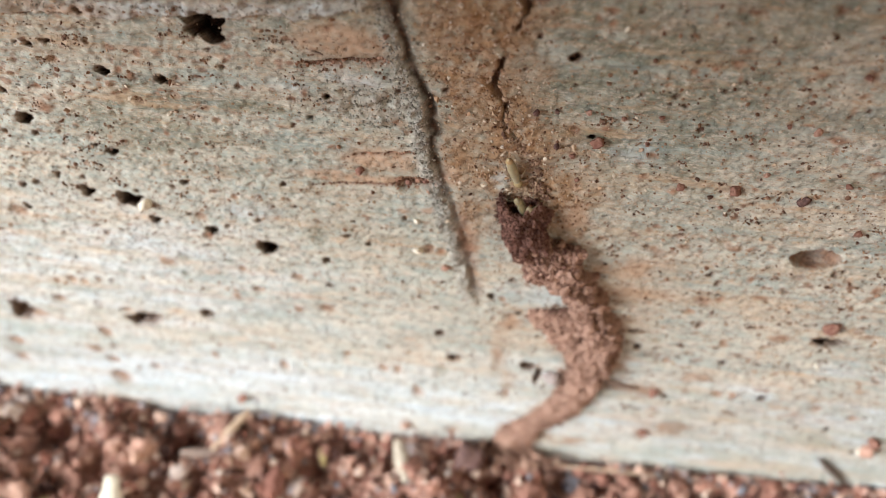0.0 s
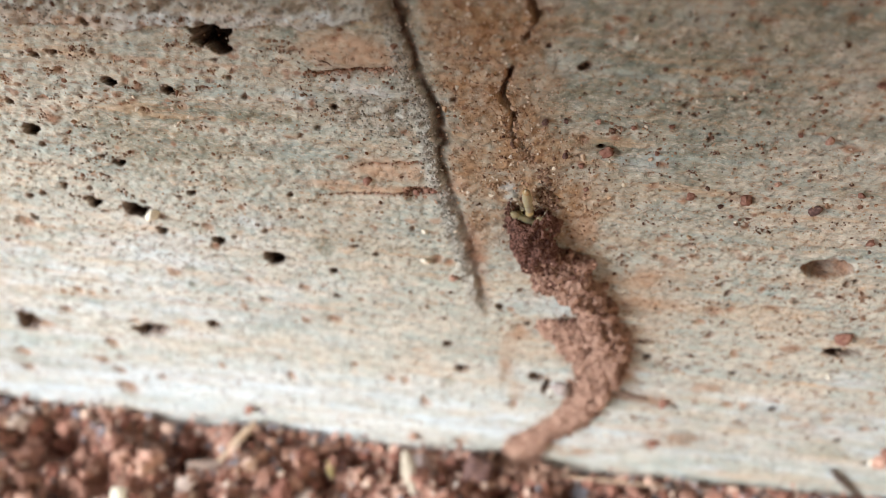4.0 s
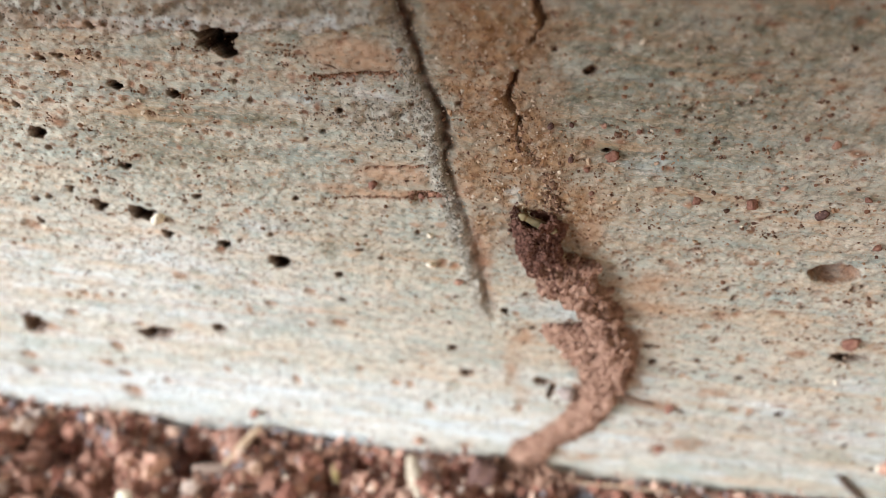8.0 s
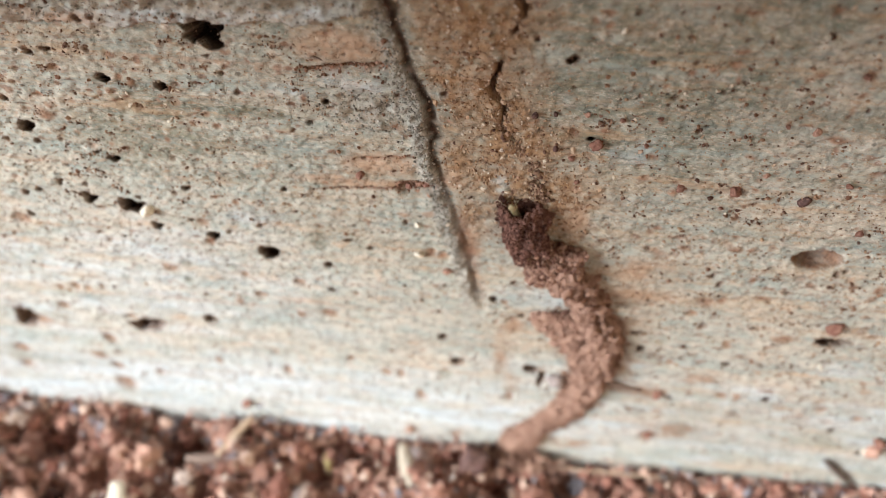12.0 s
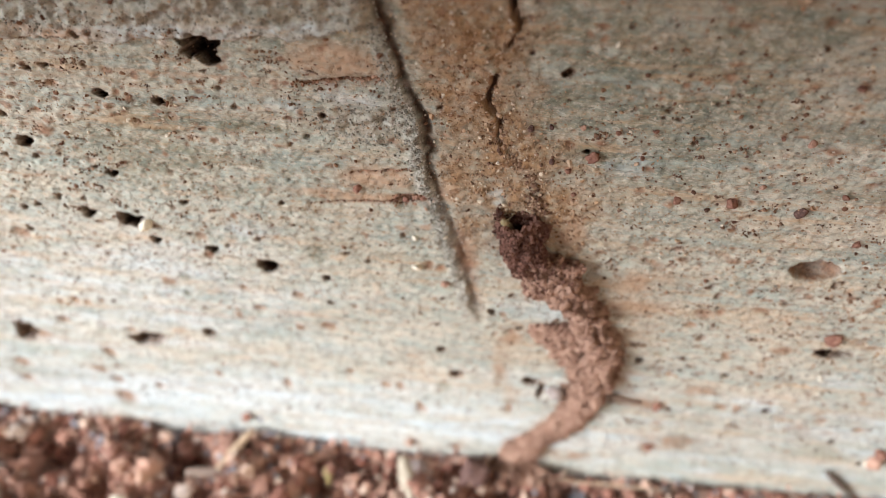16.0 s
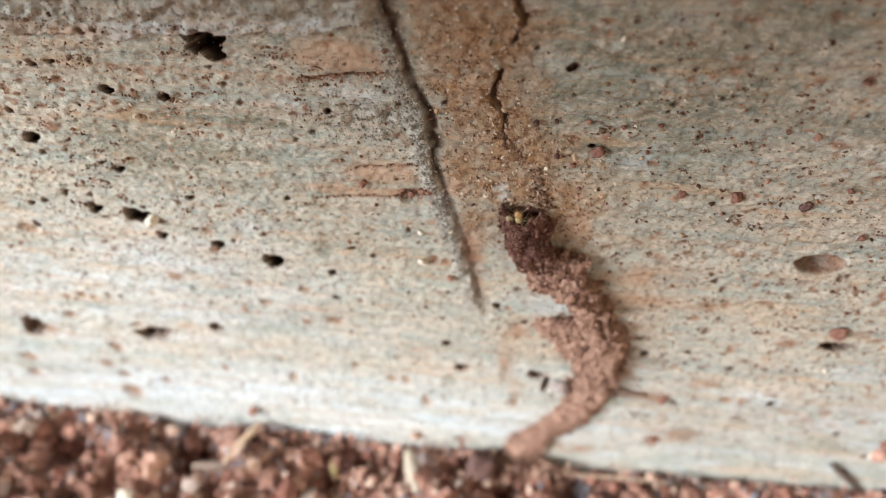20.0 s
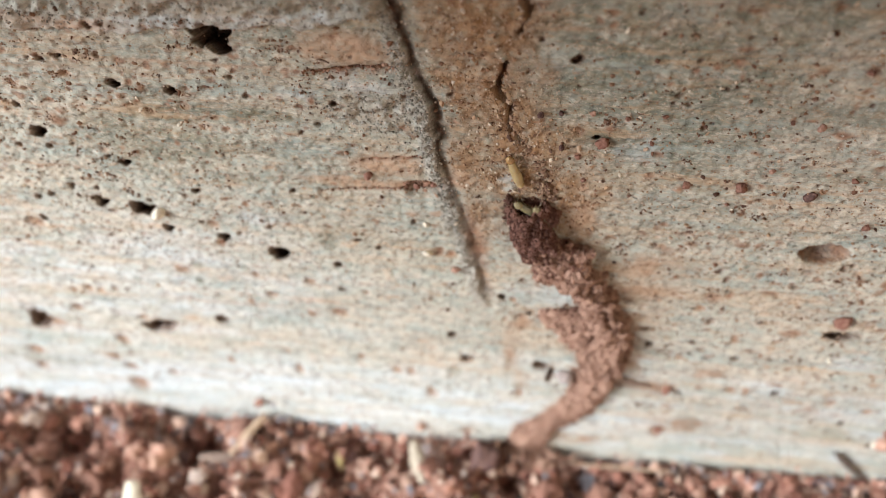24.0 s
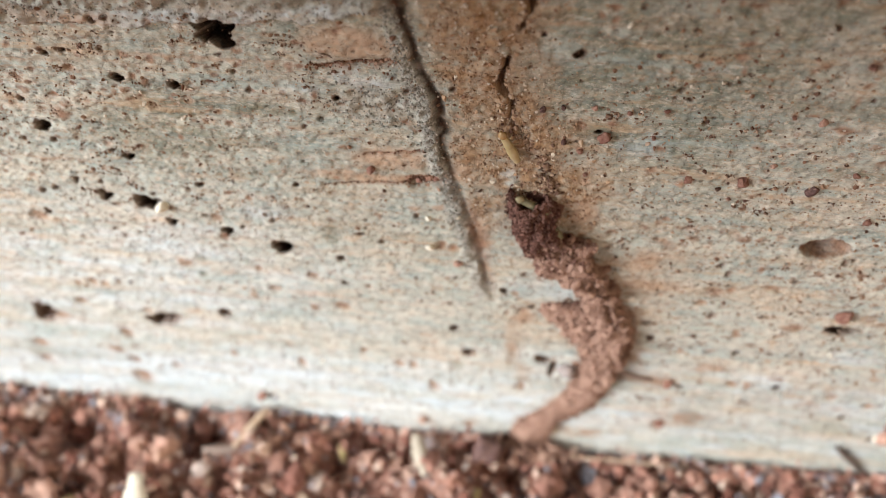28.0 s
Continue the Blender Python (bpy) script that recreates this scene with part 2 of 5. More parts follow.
SPECKS = grains_material("wall_specks", [(0.0, (0.08, 0.042, 0.03)), (0.35, (0.19, 0.10, 0.065)), (0.6, (0.30, 0.18, 0.12)),
                                         (0.8, (0.44, 0.30, 0.19)), (0.93, (0.66, 0.60, 0.50))])
SCRAPE_RED = grains_material("scrape_red", [(0.0, (0.09, 0.045, 0.03)), (0.4, (0.21, 0.115, 0.078)), (0.8, (0.34, 0.20, 0.14)), (1.0, (0.42, 0.27, 0.20))])
FLECKS = grains_material("earth_flecks", [(0.0, (0.075, 0.038, 0.028)), (0.4, (0.16, 0.092, 0.063)), (0.75, (0.26, 0.165, 0.11)), (1.0, (0.46, 0.34, 0.25))])
GREY_GRIT = grains_material("grey_grit", [(0.0, (0.16, 0.15, 0.13)), (0.35, (0.25, 0.24, 0.21)), (0.7, (0.33, 0.325, 0.295)), (1.0, (0.46, 0.45, 0.41))])
SAND = grains_material("fine_sand", [(0.0, (0.17, 0.095, 0.06)), (0.15, (0.28, 0.16, 0.095)), (0.5, (0.36, 0.235, 0.145)), (0.75, (0.42, 0.32, 0.23)), (0.94, (0.58, 0.52, 0.44))], 0.8, 0.3)
RED_STONE = stone_material("red_stone", (0.18, 0.078, 0.058), (0.31, 0.165, 0.125))
DARK_STONE = stone_material("dark_stone", (0.07, 0.038, 0.035), (0.15, 0.085, 0.075))
PINK_STONE = stone_material("pink_stone", (0.40, 0.22, 0.17), (0.55, 0.36, 0.28))
GREY_STONE = stone_material("grey_stone", (0.25, 0.215, 0.21), (0.37, 0.32, 0.31))
WHITE_STONE = stone_material("white_stone", (0.80, 0.74, 0.60), (0.88, 0.84, 0.74), 0.5)
STRAW = straw_material("straw", (0.40, 0.28, 0.19), (0.58, 0.46, 0.35))
WOOD_CHIP = straw_material("old_wood", (0.17, 0.12, 0.095), (0.30, 0.225, 0.19))
PALE_CHIP = straw_material("pale_chip", (0.32, 0.27, 0.21), (0.50, 0.44, 0.36))
LEAF_BIT = straw_material("dry_leaf", (0.30, 0.235, 0.10), (0.50, 0.41, 0.21))
PINK_BIT = straw_material("bark_flake", (0.34, 0.165, 0.12), (0.52, 0.30, 0.235))
BONE_CHIP = straw_material("bone_chip", (0.60, 0.55, 0.45), (0.76, 0.71, 0.60))
DARK_TWIG = straw_material("dark_twig", (0.07, 0.055, 0.05), (0.20, 0.16, 0.14))
PALE_SKIN = skin_material("pale_skin", (0.27, 0.24, 0.15), (0.36, 0.32, 0.215))
AMBER_SKIN = skin_material("amber_skin", (0.36, 0.275, 0.135), (0.44, 0.35, 0.19))
GUT_SKIN = skin_material("gut_skin", (0.26, 0.17, 0.085), (0.38, 0.28, 0.15))
# darker copies of the pale skin and head, for termites that sit in shade
SHADED_SKIN = skin_material("shaded_skin", (0.155, 0.138, 0.078), (0.215, 0.19, 0.115))
SHADED_HEAD = skin_material("shaded_head", (0.195, 0.16, 0.085), (0.26, 0.22, 0.13), 0.5, 0.25)
AMBER_HEAD = skin_material("amber_head", (0.26, 0.15, 0.06), (0.38, 0.245, 0.11), 0.25, 0.2)
HEAD_SKIN = skin_material("head_skin", (0.31, 0.25, 0.135), (0.39, 0.32, 0.19), 0.25, 0.25)
JAW_SKIN = skin_material("jaw_skin", (0.09, 0.035, 0.015), (0.16, 0.07, 0.03), 0.3, 0.0)
LEG_SKIN = skin_material("leg_skin", (0.29, 0.235, 0.145), (0.36, 0.30, 0.20), 0.4, 0.3)


# ---- helpers for shapes ----
MM = 0.001


def lattice(x, z, sx, sz, seed):
    """Smooth random field in -1..1 with cells of sx by sz millimetres."""
    r = np.random.default_rng(seed).uniform(-1, 1, (256, 256))
    u, v = x / sx, z / sz
    iu, iv = np.floor(u).astype(int), np.floor(v).astype(int)
    fu, fv = u - iu, v - iv
    fu, fv = fu * fu * (3 - 2 * fu), fv * fv * (3 - 2 * fv)
    a, b = r[iu % 256, iv % 256], r[(iu + 1) % 256, iv % 256]
    c, d = r[iu % 256, (iv + 1) % 256], r[(iu + 1) % 256, (iv + 1) % 256]
    return (a * (1 - fu) + b * fu) * (1 - fv) + (c * (1 - fu) + d * fu) * fv


def soft(lo, hi, v):
    t = np.clip((v - lo) / (hi - lo), 0, 1)
    return t * t * (3 - 2 * t)


def mesh_of(name, verts, faces, materials, smooth=True, attributes=None):
    """A mesh from numpy arrays; faces all have the same number of corners."""
    me = bpy.data.meshes.new(name)
    faces = np.asarray(faces, dtype=np.int32)
    k = faces.shape[1]
    me.vertices.add(len(verts))
    me.vertices.foreach_set("co", np.asarray(verts, dtype=np.float32).ravel())
    me.loops.add(faces.size)
    me.loops.foreach_set("vertex_index", faces.ravel())
    me.polygons.add(len(faces))
    me.polygons.foreach_set("loop_start", np.arange(0, faces.size, k, dtype=np.int32))
    me.polygons.foreach_set("use_smooth", np.full(len(faces), smooth))
    for mat in materials:
        me.materials.append(mat)
    me.update(calc_edges=True)
    me.validate()
    for key, data in (attributes or {}).items():
        me.attributes.new(key, "FLOAT", "POINT").data.foreach_set("value", np.asarray(data, dtype=np.float32).ravel())
    return me


def part(name, data, parent, label="", material=None):
    """Links a mesh or a bmesh as one part under a thing or a part."""
    if isinstance(data, bmesh.types.BMesh):
        me = bpy.data.meshes.new(name)
        data.to_mesh(me)
        data.free()
        for p in me.polygons:
            p.use_smooth = True
        data = me
    if material is not None and not data.materials:
        data.materials.append(material)
    ob = new(name, data)
    ob.parent = parent
    return tagged(ob, label)


def ball(level):
    bm = bmesh.new()
    bmesh.ops.create_icosphere(bm, subdivisions=level, radius=1.0)
    v = np.array([p.co for p in bm.verts])
    f = np.array([[p.index for p in q.verts] for q in bm.faces])
    bm.free()
    return v, f


BALL_V, BALL_F = ball(1)
BALL2_V, BALL2_F = ball(2)
BALL3_V, BALL3_F = ball(3)


def turns(n, r):
    """Random rotation matrices."""
    q = r.normal(size=(n, 4))
    w, x, y, z = (q / np.linalg.norm(q, axis=1)[:, None]).T
    return np.stack([1 - 2 * (y * y + z * z), 2 * (x * y - z * w), 2 * (x * z + y * w),
                     2 * (x * y + z * w), 1 - 2 * (x * x + z * z), 2 * (y * z - x * w),
                     2 * (x * z - y * w), 2 * (y * z + x * w), 1 - 2 * (x * x + y * y)], -1).reshape(n, 3, 3)


def crumbs(name, centres, radii, materials, r, squash=0.35, jitter=0.22, v=None, f=None, smooth=False):
    """Many angular grains in one mesh. centres in metres, radii in metres."""
    v, f = (BALL_V, BALL_F) if v is None else (v, f)
    n = len(centres)
    shape = v[None] * (1 + r.normal(0, jitter, (n, len(v), 1)))
    shape = shape * (1 + r.uniform(-squash, squash, (n, 1, 3)))
    shape = np.einsum("nij,nkj->nki", turns(n, r), shape) * np.asarray(radii)[:, None, None] + np.asarray(centres)[:, None]
    faces = (f[None] + (np.arange(n) * len(v))[:, None, None]).reshape(-1, 3)
    return mesh_of(name, shape.reshape(-1, 3), faces, materials, smooth)


def stone_mesh(name, material, seed, rough=0.22, level=3):
    """An angular, worn stone of about unit radius."""
    r = np.random.default_rng(seed)
    v0, f0 = (BALL3_V, BALL3_F) if level == 3 else (BALL2_V, BALL2_F)
    v = v0.copy()
    for _ in range(13):
        n = r.normal(size=3)
        n /= np.linalg.norm(n)
        d = r.uniform(0.5, 0.85)
        over = np.maximum(v @ n - d, 0)
        v -= over[:, None] * n * 0.9
    for k, a in ((1.6, 0.5), (3.5, 0.3), (8.0, 0.16)):
        v *= (1 + rough * a * np.array([noise.noise(Vector(p * k) + Vector((seed, seed * 2, 0))) for p in v]))[:, None]
    return mesh_of(name, v * MM, f0, [material])


def tube_bm(points, radii, sides=8, cap=True):
    """A round tube along points (metres) with radii."""
    bm = bmesh.new()
    pts = [Vector(p) for p in points]
    rings, side = [], None
    for i, p in enumerate(pts):
        d = (pts[min(i + 1, len(pts) - 1)] - pts[max(i - 1, 0)]).normalized()
        ref = side if side is not None else d.orthogonal()
        side = (ref - d * ref.dot(d)).normalized()
        up = d.cross(side)
        rings.append([bm.verts.new(p + (side * math.cos(a) + up * math.sin(a)) * radii[i])
                      for a in (2 * math.pi * k / sides for k in range(sides))])
    for a, b in zip(rings, rings[1:]):
        for k in range(sides):
            bm.faces.new((a[k], a[(k + 1) % sides], b[(k + 1) % sides], b[k]))
    if cap:
        bm.faces.new(list(reversed(rings[0])))
        bm.faces.new(rings[-1])
    return bm


def smooth_line(points, count):
    """Catmull-Rom through points, evenly sampled in count places."""
    p = np.array(points, float)
    p = np.vstack([2 * p[0] - p[1], p, 2 * p[-1] - p[-2]])
    out = []
    for i in range(1, len(p) - 2):
        for t in np.linspace(0, 1, 24, endpoint=False):
            out.append(0.5 * (2 * p[i] + (p[i + 1] - p[i - 1]) * t + (2 * p[i - 1] - 5 * p[i] + 4 * p[i + 1] - p[i + 2]) * t ** 2
                              + (3 * p[i] - p[i - 1] - 3 * p[i + 1] + p[i + 2]) * t ** 3))
    out = np.array(out + [p[-2]])
    run = np.r_[0, np.cumsum(np.linalg.norm(np.diff(out, axis=0), axis=1))]
    want = np.linspace(0, run[-1], count)
    return np.stack([np.interp(want, run, out[:, k]) for k in range(p.shape[1])], 1)


# ---- the wall: places along it are (x, z) in millimetres ----
SEAM = [(-12.0, 91.5), (-10.8, 87.4), (-10.3, 85.9), (-10.0, 84.1), (-9.6, 82.2), (-9.3, 79.9), (-8.5, 77.9), (-7.7, 75.1), (-7.2, 71.8), (-6.9, 68.2), (-6.2, 65.5), (-5.5, 62.3), (-4.8, 58.1), (-3.8, 54.1), (-3.0, 49.8), (-2.1, 45.7), (-1.3, 41.2)]
CRACK_TOP = [(-0.4, 93.0), (0.0, 88.6), (0.4, 87.6), (0.5, 86.7), (0.0, 86.0), (-0.1, 85.2)]
CRACK = [(-1.6, 81.6), (-1.4, 80.0), (-1.8, 78.7), (-1.4, 77.4), (-0.8, 76.4), (-0.8, 74.1), (-0.4, 72.6), (0.9, 71.2), (1.9, 69.8)]
LEDGE = [(-60.0, 80.6), (-46.4, 82.0), (-38.1, 82.3), (-33.5, 82.6), (-29.3, 83.4), (-24.3, 83.6), (-17.9, 84.4), (-12.4, 85.8)]
TUBE = [(4.6, -4.5, 2.4), (5.4, 0.6, 2.2), (7.0, 6.8, 1.9), (9.9, 12.2, 1.8), (12.2, 17.7, 1.85), (13.3, 23.6, 1.95), (13.8, 30.4, 2.0), (13.6, 36.8, 2.1), (12.7, 41.3, 1.95), (11.1, 45.1, 1.7), (9.4, 48.8, 1.85),
        (7.5, 51.9, 2.6), (5.7, 54.0, 2.9), (3.9, 55.9, 2.45), (3.2, 57.9, 2.4), (3.0, 60.0, 2.55), (2.5, 61.9, 2.65), (2.3, 63.0, 2.65)]
SCRAPES = [((-19.4, 78.7), (-11.5, 79.9), 0.75, 0.5), ((-16.5, 66.6), (-9.3, 68.2), 0.3, 0.2), ((-20.0, 61.7), (-10.0, 63.2), 0.4, 0.3), ((-11.0, 63.1), (-7.5, 63.6), 1.1, 0.8)]
HOLES_A = [(-64.8, 27.2, 1.3, 2.2), (-54, 52.6, 0.5, 0.4), (-53.2, 56.6, 0.4, 0.47), (-51.8, 65.5, 0.35, 0.33), (-51.3, 57.3, 0.4, 0.47), (-49.7, 71.4, 0.4, 0.36), (-49.1, 67.5, 0.7, 0.8), (-48.5, 65.6, 0.4, 0.49), (-48.2, 59.1, 0.4, 0.6), (-46.7, 28.3, 2.1, 1.3), (-45.8, 78.1, 0.25, 0.29), (-45.8, 66, 0.23, 0.32), (-45.7, 56.9, 0.7, 0.8), (-45.5, 59.1, 0.27, 0.36), (-44.5, 78.1, 0.4, 0.4), (-42.7, 78.6, 0.5, 0.5), (-42.4, 64.6, 0.28, 0.33), (-41.3, 55.9, 1.3, 1.1), (-40.8, 63.7, 0.6, 0.6), (-39.8, 57.6, 0.3, 0.32), (-38.9, 52.8, 0.6, 0.6), (-38.8, 79.2, 0.3, 0.37), (-38.4, 75.4, 0.6, 0.5), (-38, 83.2, 0.4, 0.29)]
HOLES_B = [(-37.3, 31.6, 0.7, 0.82), (-36.6, 83.6, 0.28, 0.28), (-36, 74.6, 0.2, 0.2), (-35.4, 59.1, 0.29, 0.36), (-34.6, 54.4, 0.3, 0.39), (-33.8, 60.1, 0.5, 0.44), (-32.8, 75.1, 0.6, 0.7), (-32.5, 51.8, 0.6, 0.7), (-27.6, 79.3, 0.3, 0.28), (-26.8, 54.4, 0.27, 0.34), (-26.6, 77.3, 0.29, 0.29), (-26.3, 49.2, 1.3, 0.9), (-25.5, 75.2, 0.3, 0.37), (-23.2, 61.3, 0.33, 0.34), (-20.9, 70.4, 0.25, 0.29), (-19.7, 42.7, 0.4, 0.4), (-19.6, 48, 0.4, 0.53), (-17.3, 74.8, 0.4, 0.3), (-16.8, 53, 0.35, 0.44), (-15, 81.1, 0.2, 0.2), (-14.5, 51.7, 0.35, 0.35), (-10.4, 76.6, 0.3, 0.35), (-10.3, 57.4, 0.28, 0.41), (-9.2, 55.2, 0.2, 0.28)]
HOLES_C = [(-6.2, 77.3, 0.3, 0.28), (-6.1, 33.6, 0.5, 0.72), (-4.2, 27, 0.7, 0.86), (-0.1, 44.1, 0.5, 0.56), (0.7, 80.8, 0.22, 0.23), (1.5, 84.6, 0.3, 0.27), (2, 47.8, 0.26, 0.37), (3.5, 41.1, 0.4, 0.41), (4.8, 82.6, 0.5, 0.4), (5.3, 79.4, 0.2, 0.2), (6, 26.9, 0.8, 0.9), (7.4, 24.6, 0.4, 1.8), (9.3, 87.8, 0.21, 0.2), (10.9, 78.9, 0.2, 0.3), (12.8, 88.3, 0.2, 0.2), (13.6, 78.2, 0.2, 0.2), (14, 79.1, 0.25, 0.33), (14.9, 83.3, 0.2, 0.22), (14.9, 78, 0.3, 0.2), (15.8, 56.6, 0.31, 0.32), (16.9, 75.3, 0.24, 0.35), (17.8, 80.3, 0.3, 0.2), (18.3, 86, 0.21, 0.2), (18.9, 35.3, 0.4, 0.76)]
HOLES_D = [(19.3, 81.5, 0.2, 0.2), (23.6, 53.1, 0.29, 0.57), (24.8, 51.5, 0.3, 0.59), (28.9, 60.5, 0.3, 0.21), (29.2, 68.7, 0.2, 0.22), (30.2, 79.5, 0.2, 0.23), (30.2, 33.9, 0.6, 0.51), (32.2, 51.1, 0.26, 0.34), (36.1, 55.4, 0.3, 0.6), (36.7, 56, 0.27, 0.27), (37.5, 25.4, 0.4, 0.72), (41.1, 36.6, 0.23, 0.37), (44.2, 40.7, 0.25, 0.52), (45.5, 41.9, 0.22, 0.39), (48.8, 17.8, 0.35, 0.63), (55, 11, 0.4, 0.77)]
BROWN_BLOTS_A = [(-70.2, 12, 1.2, 1.3), (-69.1, 17.4, 1.3, 1.2), (-62.7, 26.3, 1.9, 1.5), (-57.6, 31.3, 1, 0.83), (-56.4, 36.4, 0.37, 0.78), (-55.6, 8.4, 1.6, 2.3), (-55.5, 51.3, 0.9, 1.3), (-55.1, 14.3, 0.9, 1.2), (-53.9, 37.3, 0.6, 0.76), (-53.8, 23, 0.9, 1.4), (-52.4, 37, 0.5, 0.64), (-50.2, 37.6, 0.36, 0.63), (-49.1, 13.3, 0.7, 1.05), (-48.7, 29.9, 0.9, 0.63), (-45.9, 72.2, 0.4, 0.43), (-45, 55.1, 0.37, 0.43), (-42.9, 76.2, 0.6, 0.6), (-36.5, 76, 0.4, 0.5), (-33.3, 54.2, 0.7, 0.7), (-33.2, 50.4, 0.5, 0.9), (-31.9, 72.8, 0.4, 0.42), (-30.3, 44, 0.39, 0.68), (-29.6, 24, 0.45, 0.6), (-29.5, 71.6, 0.4, 0.36)]
BROWN_BLOTS_B = [(-29.1, 39.8, 0.7, 0.61), (-28.8, 58.4, 0.4, 0.6), (-28.7, 69.8, 0.5, 0.5), (-28.5, 19, 0.7, 1.4), (-23.5, 43.7, 0.8, 0.7), (-20.7, 36.7, 1, 0.9), (-19, 24.8, 0.5, 0.89), (-15.9, 83.4, 0.26, 0.25), (-14.1, 21.9, 0.7, 0.92), (-12.1, 22, 0.6, 1), (-9.2, 15.8, 0.9, 1.5), (-7.6, 52.1, 0.6, 0.8), (-6.2, 51.6, 0.6, 0.6), (-5.6, 73.4, 0.4, 0.34), (-3.7, 2.9, 1.2, 1.4), (0.5, 39.2, 0.37, 0.72), (1.3, 43.8, 0.36, 0.51), (2.4, 40.1, 0.7, 0.9), (3.4, 18.6, 0.6, 1.4), (5.8, 73.6, 0.6, 0.6), (6.2, 86.9, 0.3, 0.3), (7.1, 87.8, 0.5, 0.3), (7.3, 86.5, 0.3, 0.6), (13.4, 68.1, 0.5, 0.44)]
BROWN_BLOTS_C = [(13.5, 71.3, 0.6, 0.42), (14.7, 82.1, 0.4, 0.4), (16, 81, 0.4, 0.23), (16.4, 90, 0.5, 0.28), (16.9, 88.7, 0.3, 0.3), (18.1, 88.6, 0.8, 0.3), (18.1, 83.3, 0.7, 0.4), (19.9, 75.6, 0.26, 0.26), (22.3, 67.5, 1, 0.7), (23.2, 45, 0.7, 0.65), (23.2, 32.5, 0.6, 0.78), (23.9, 89.7, 0.3, 0.28), (23.9, 68, 0.4, 0.5), (24, 47.6, 1.1, 1), (24.5, 82.3, 0.3, 0.28), (24.9, 9.2, 1.4, 2.3), (25.3, 79.8, 0.3, 0.23), (25.8, 48.3, 0.6, 0.7), (28.3, 58.9, 0.3, 0.43), (28.8, 38.6, 0.5, 1.1), (28.9, 79.3, 0.3, 0.5), (29, 83.3, 0.6, 0.6), (29.1, 80.9, 0.4, 0.4), (29.3, 74.2, 0.3, 0.5)]
BROWN_BLOTS_D = [(30.2, 49.3, 0.9, 0.51), (31.7, 25, 0.8, 0.87), (33.9, 71.9, 0.6, 0.5), (44.6, 43.2, 1, 0.55), (45.3, 23.9, 0.9, 0.8), (50.8, 22.2, 1, 0.74)]
RED_BLOTS_A = [(-57, 17.7, 1.2, 1.2), (-46.4, 69.6, 0.8, 0.8), (-45.5, 70.8, 0.4, 0.37), (-44, 81.1, 0.4, 0.3), (-40.3, 66.1, 0.33, 0.32), (-39.9, 44.1, 1.1, 0.9), (-39.6, 73.3, 0.31, 0.35), (-38.8, 65.5, 0.28, 0.32), (-38.6, 20, 0.6, 1.1), (-38.3, 73.8, 0.4, 0.35), (-38.2, 72.5, 0.31, 0.35), (-36.7, 73.3, 0.4, 0.35), (-35.6, 75.1, 0.5, 0.4), (-34.1, 67.3, 0.33, 0.5), (-32.1, 38.1, 0.5, 0.75), (-25.7, 80.2, 0.4, 0.36), (-24.3, 35.9, 0.7, 0.9), (-23.1, 78.4, 0.28, 0.37), (-22.3, 70.2, 0.4, 0.37), (-19.3, 75.1, 0.4, 0.5), (-16, 55.1, 0.26, 0.38), (-14.3, 56.7, 0.23, 0.46), (-11.2, 3.2, 1.1, 1.7), (-10.7, 72.4, 0.5, 0.6)]
RED_BLOTS_B = [(-10.2, 58.8, 0.8, 0.49), (-9.9, 71.1, 0.3, 0.28), (-7.9, 59.1, 0.7, 0.4), (-7.1, 45.8, 0.36, 0.38), (2.2, 74.5, 0.28, 0.6), (6.1, 70.3, 0.5, 0.5), (8.4, 74.5, 0.5, 0.5), (10.1, 76, 0.4, 0.38), (13, 80.5, 0.3, 0.29), (15.5, 59.9, 0.4, 0.39), (16.3, 82.7, 0.3, 0.4), (16.5, 66.5, 0.5, 0.46), (18.1, 84.8, 0.8, 0.32), (18.8, 81.9, 0.3, 0.5), (19.4, 57.7, 0.7, 0.53), (21.5, 65, 0.21, 0.35), (22.4, 72.8, 0.5, 0.34), (22.7, 75.7, 0.2, 0.22), (23.2, 63.2, 0.4, 0.4), (23.7, 65.4, 0.24, 0.39), (24.2, 18.7, 0.7, 0.94), (24.3, 77, 0.3, 0.31), (24.6, 58.2, 0.9, 0.53), (25.1, 83.1, 0.5, 0.4)]
RED_BLOTS_C = [(25.8, 77.2, 0.6, 0.25), (26.3, 58.4, 0.5, 0.52), (27.2, 25.3, 0.38, 0.65), (27.9, 53, 0.4, 0.8), (29, 75.7, 1.3, 0.4), (29.8, 51.6, 0.31, 0.39), (32.5, 74.2, 0.6, 0.26), (33.5, 25.1, 0.5, 1.3), (34.9, 41.5, 1.4, 1), (36.1, 53.2, 0.5, 0.43), (38.6, 53.6, 0.5, 0.42), (40, 29, 0.36, 0.68), (41.2, 51.6, 0.5, 0.8), (41.3, 53.4, 0.6, 0.8), (42, 48, 0.4, 0.41)]
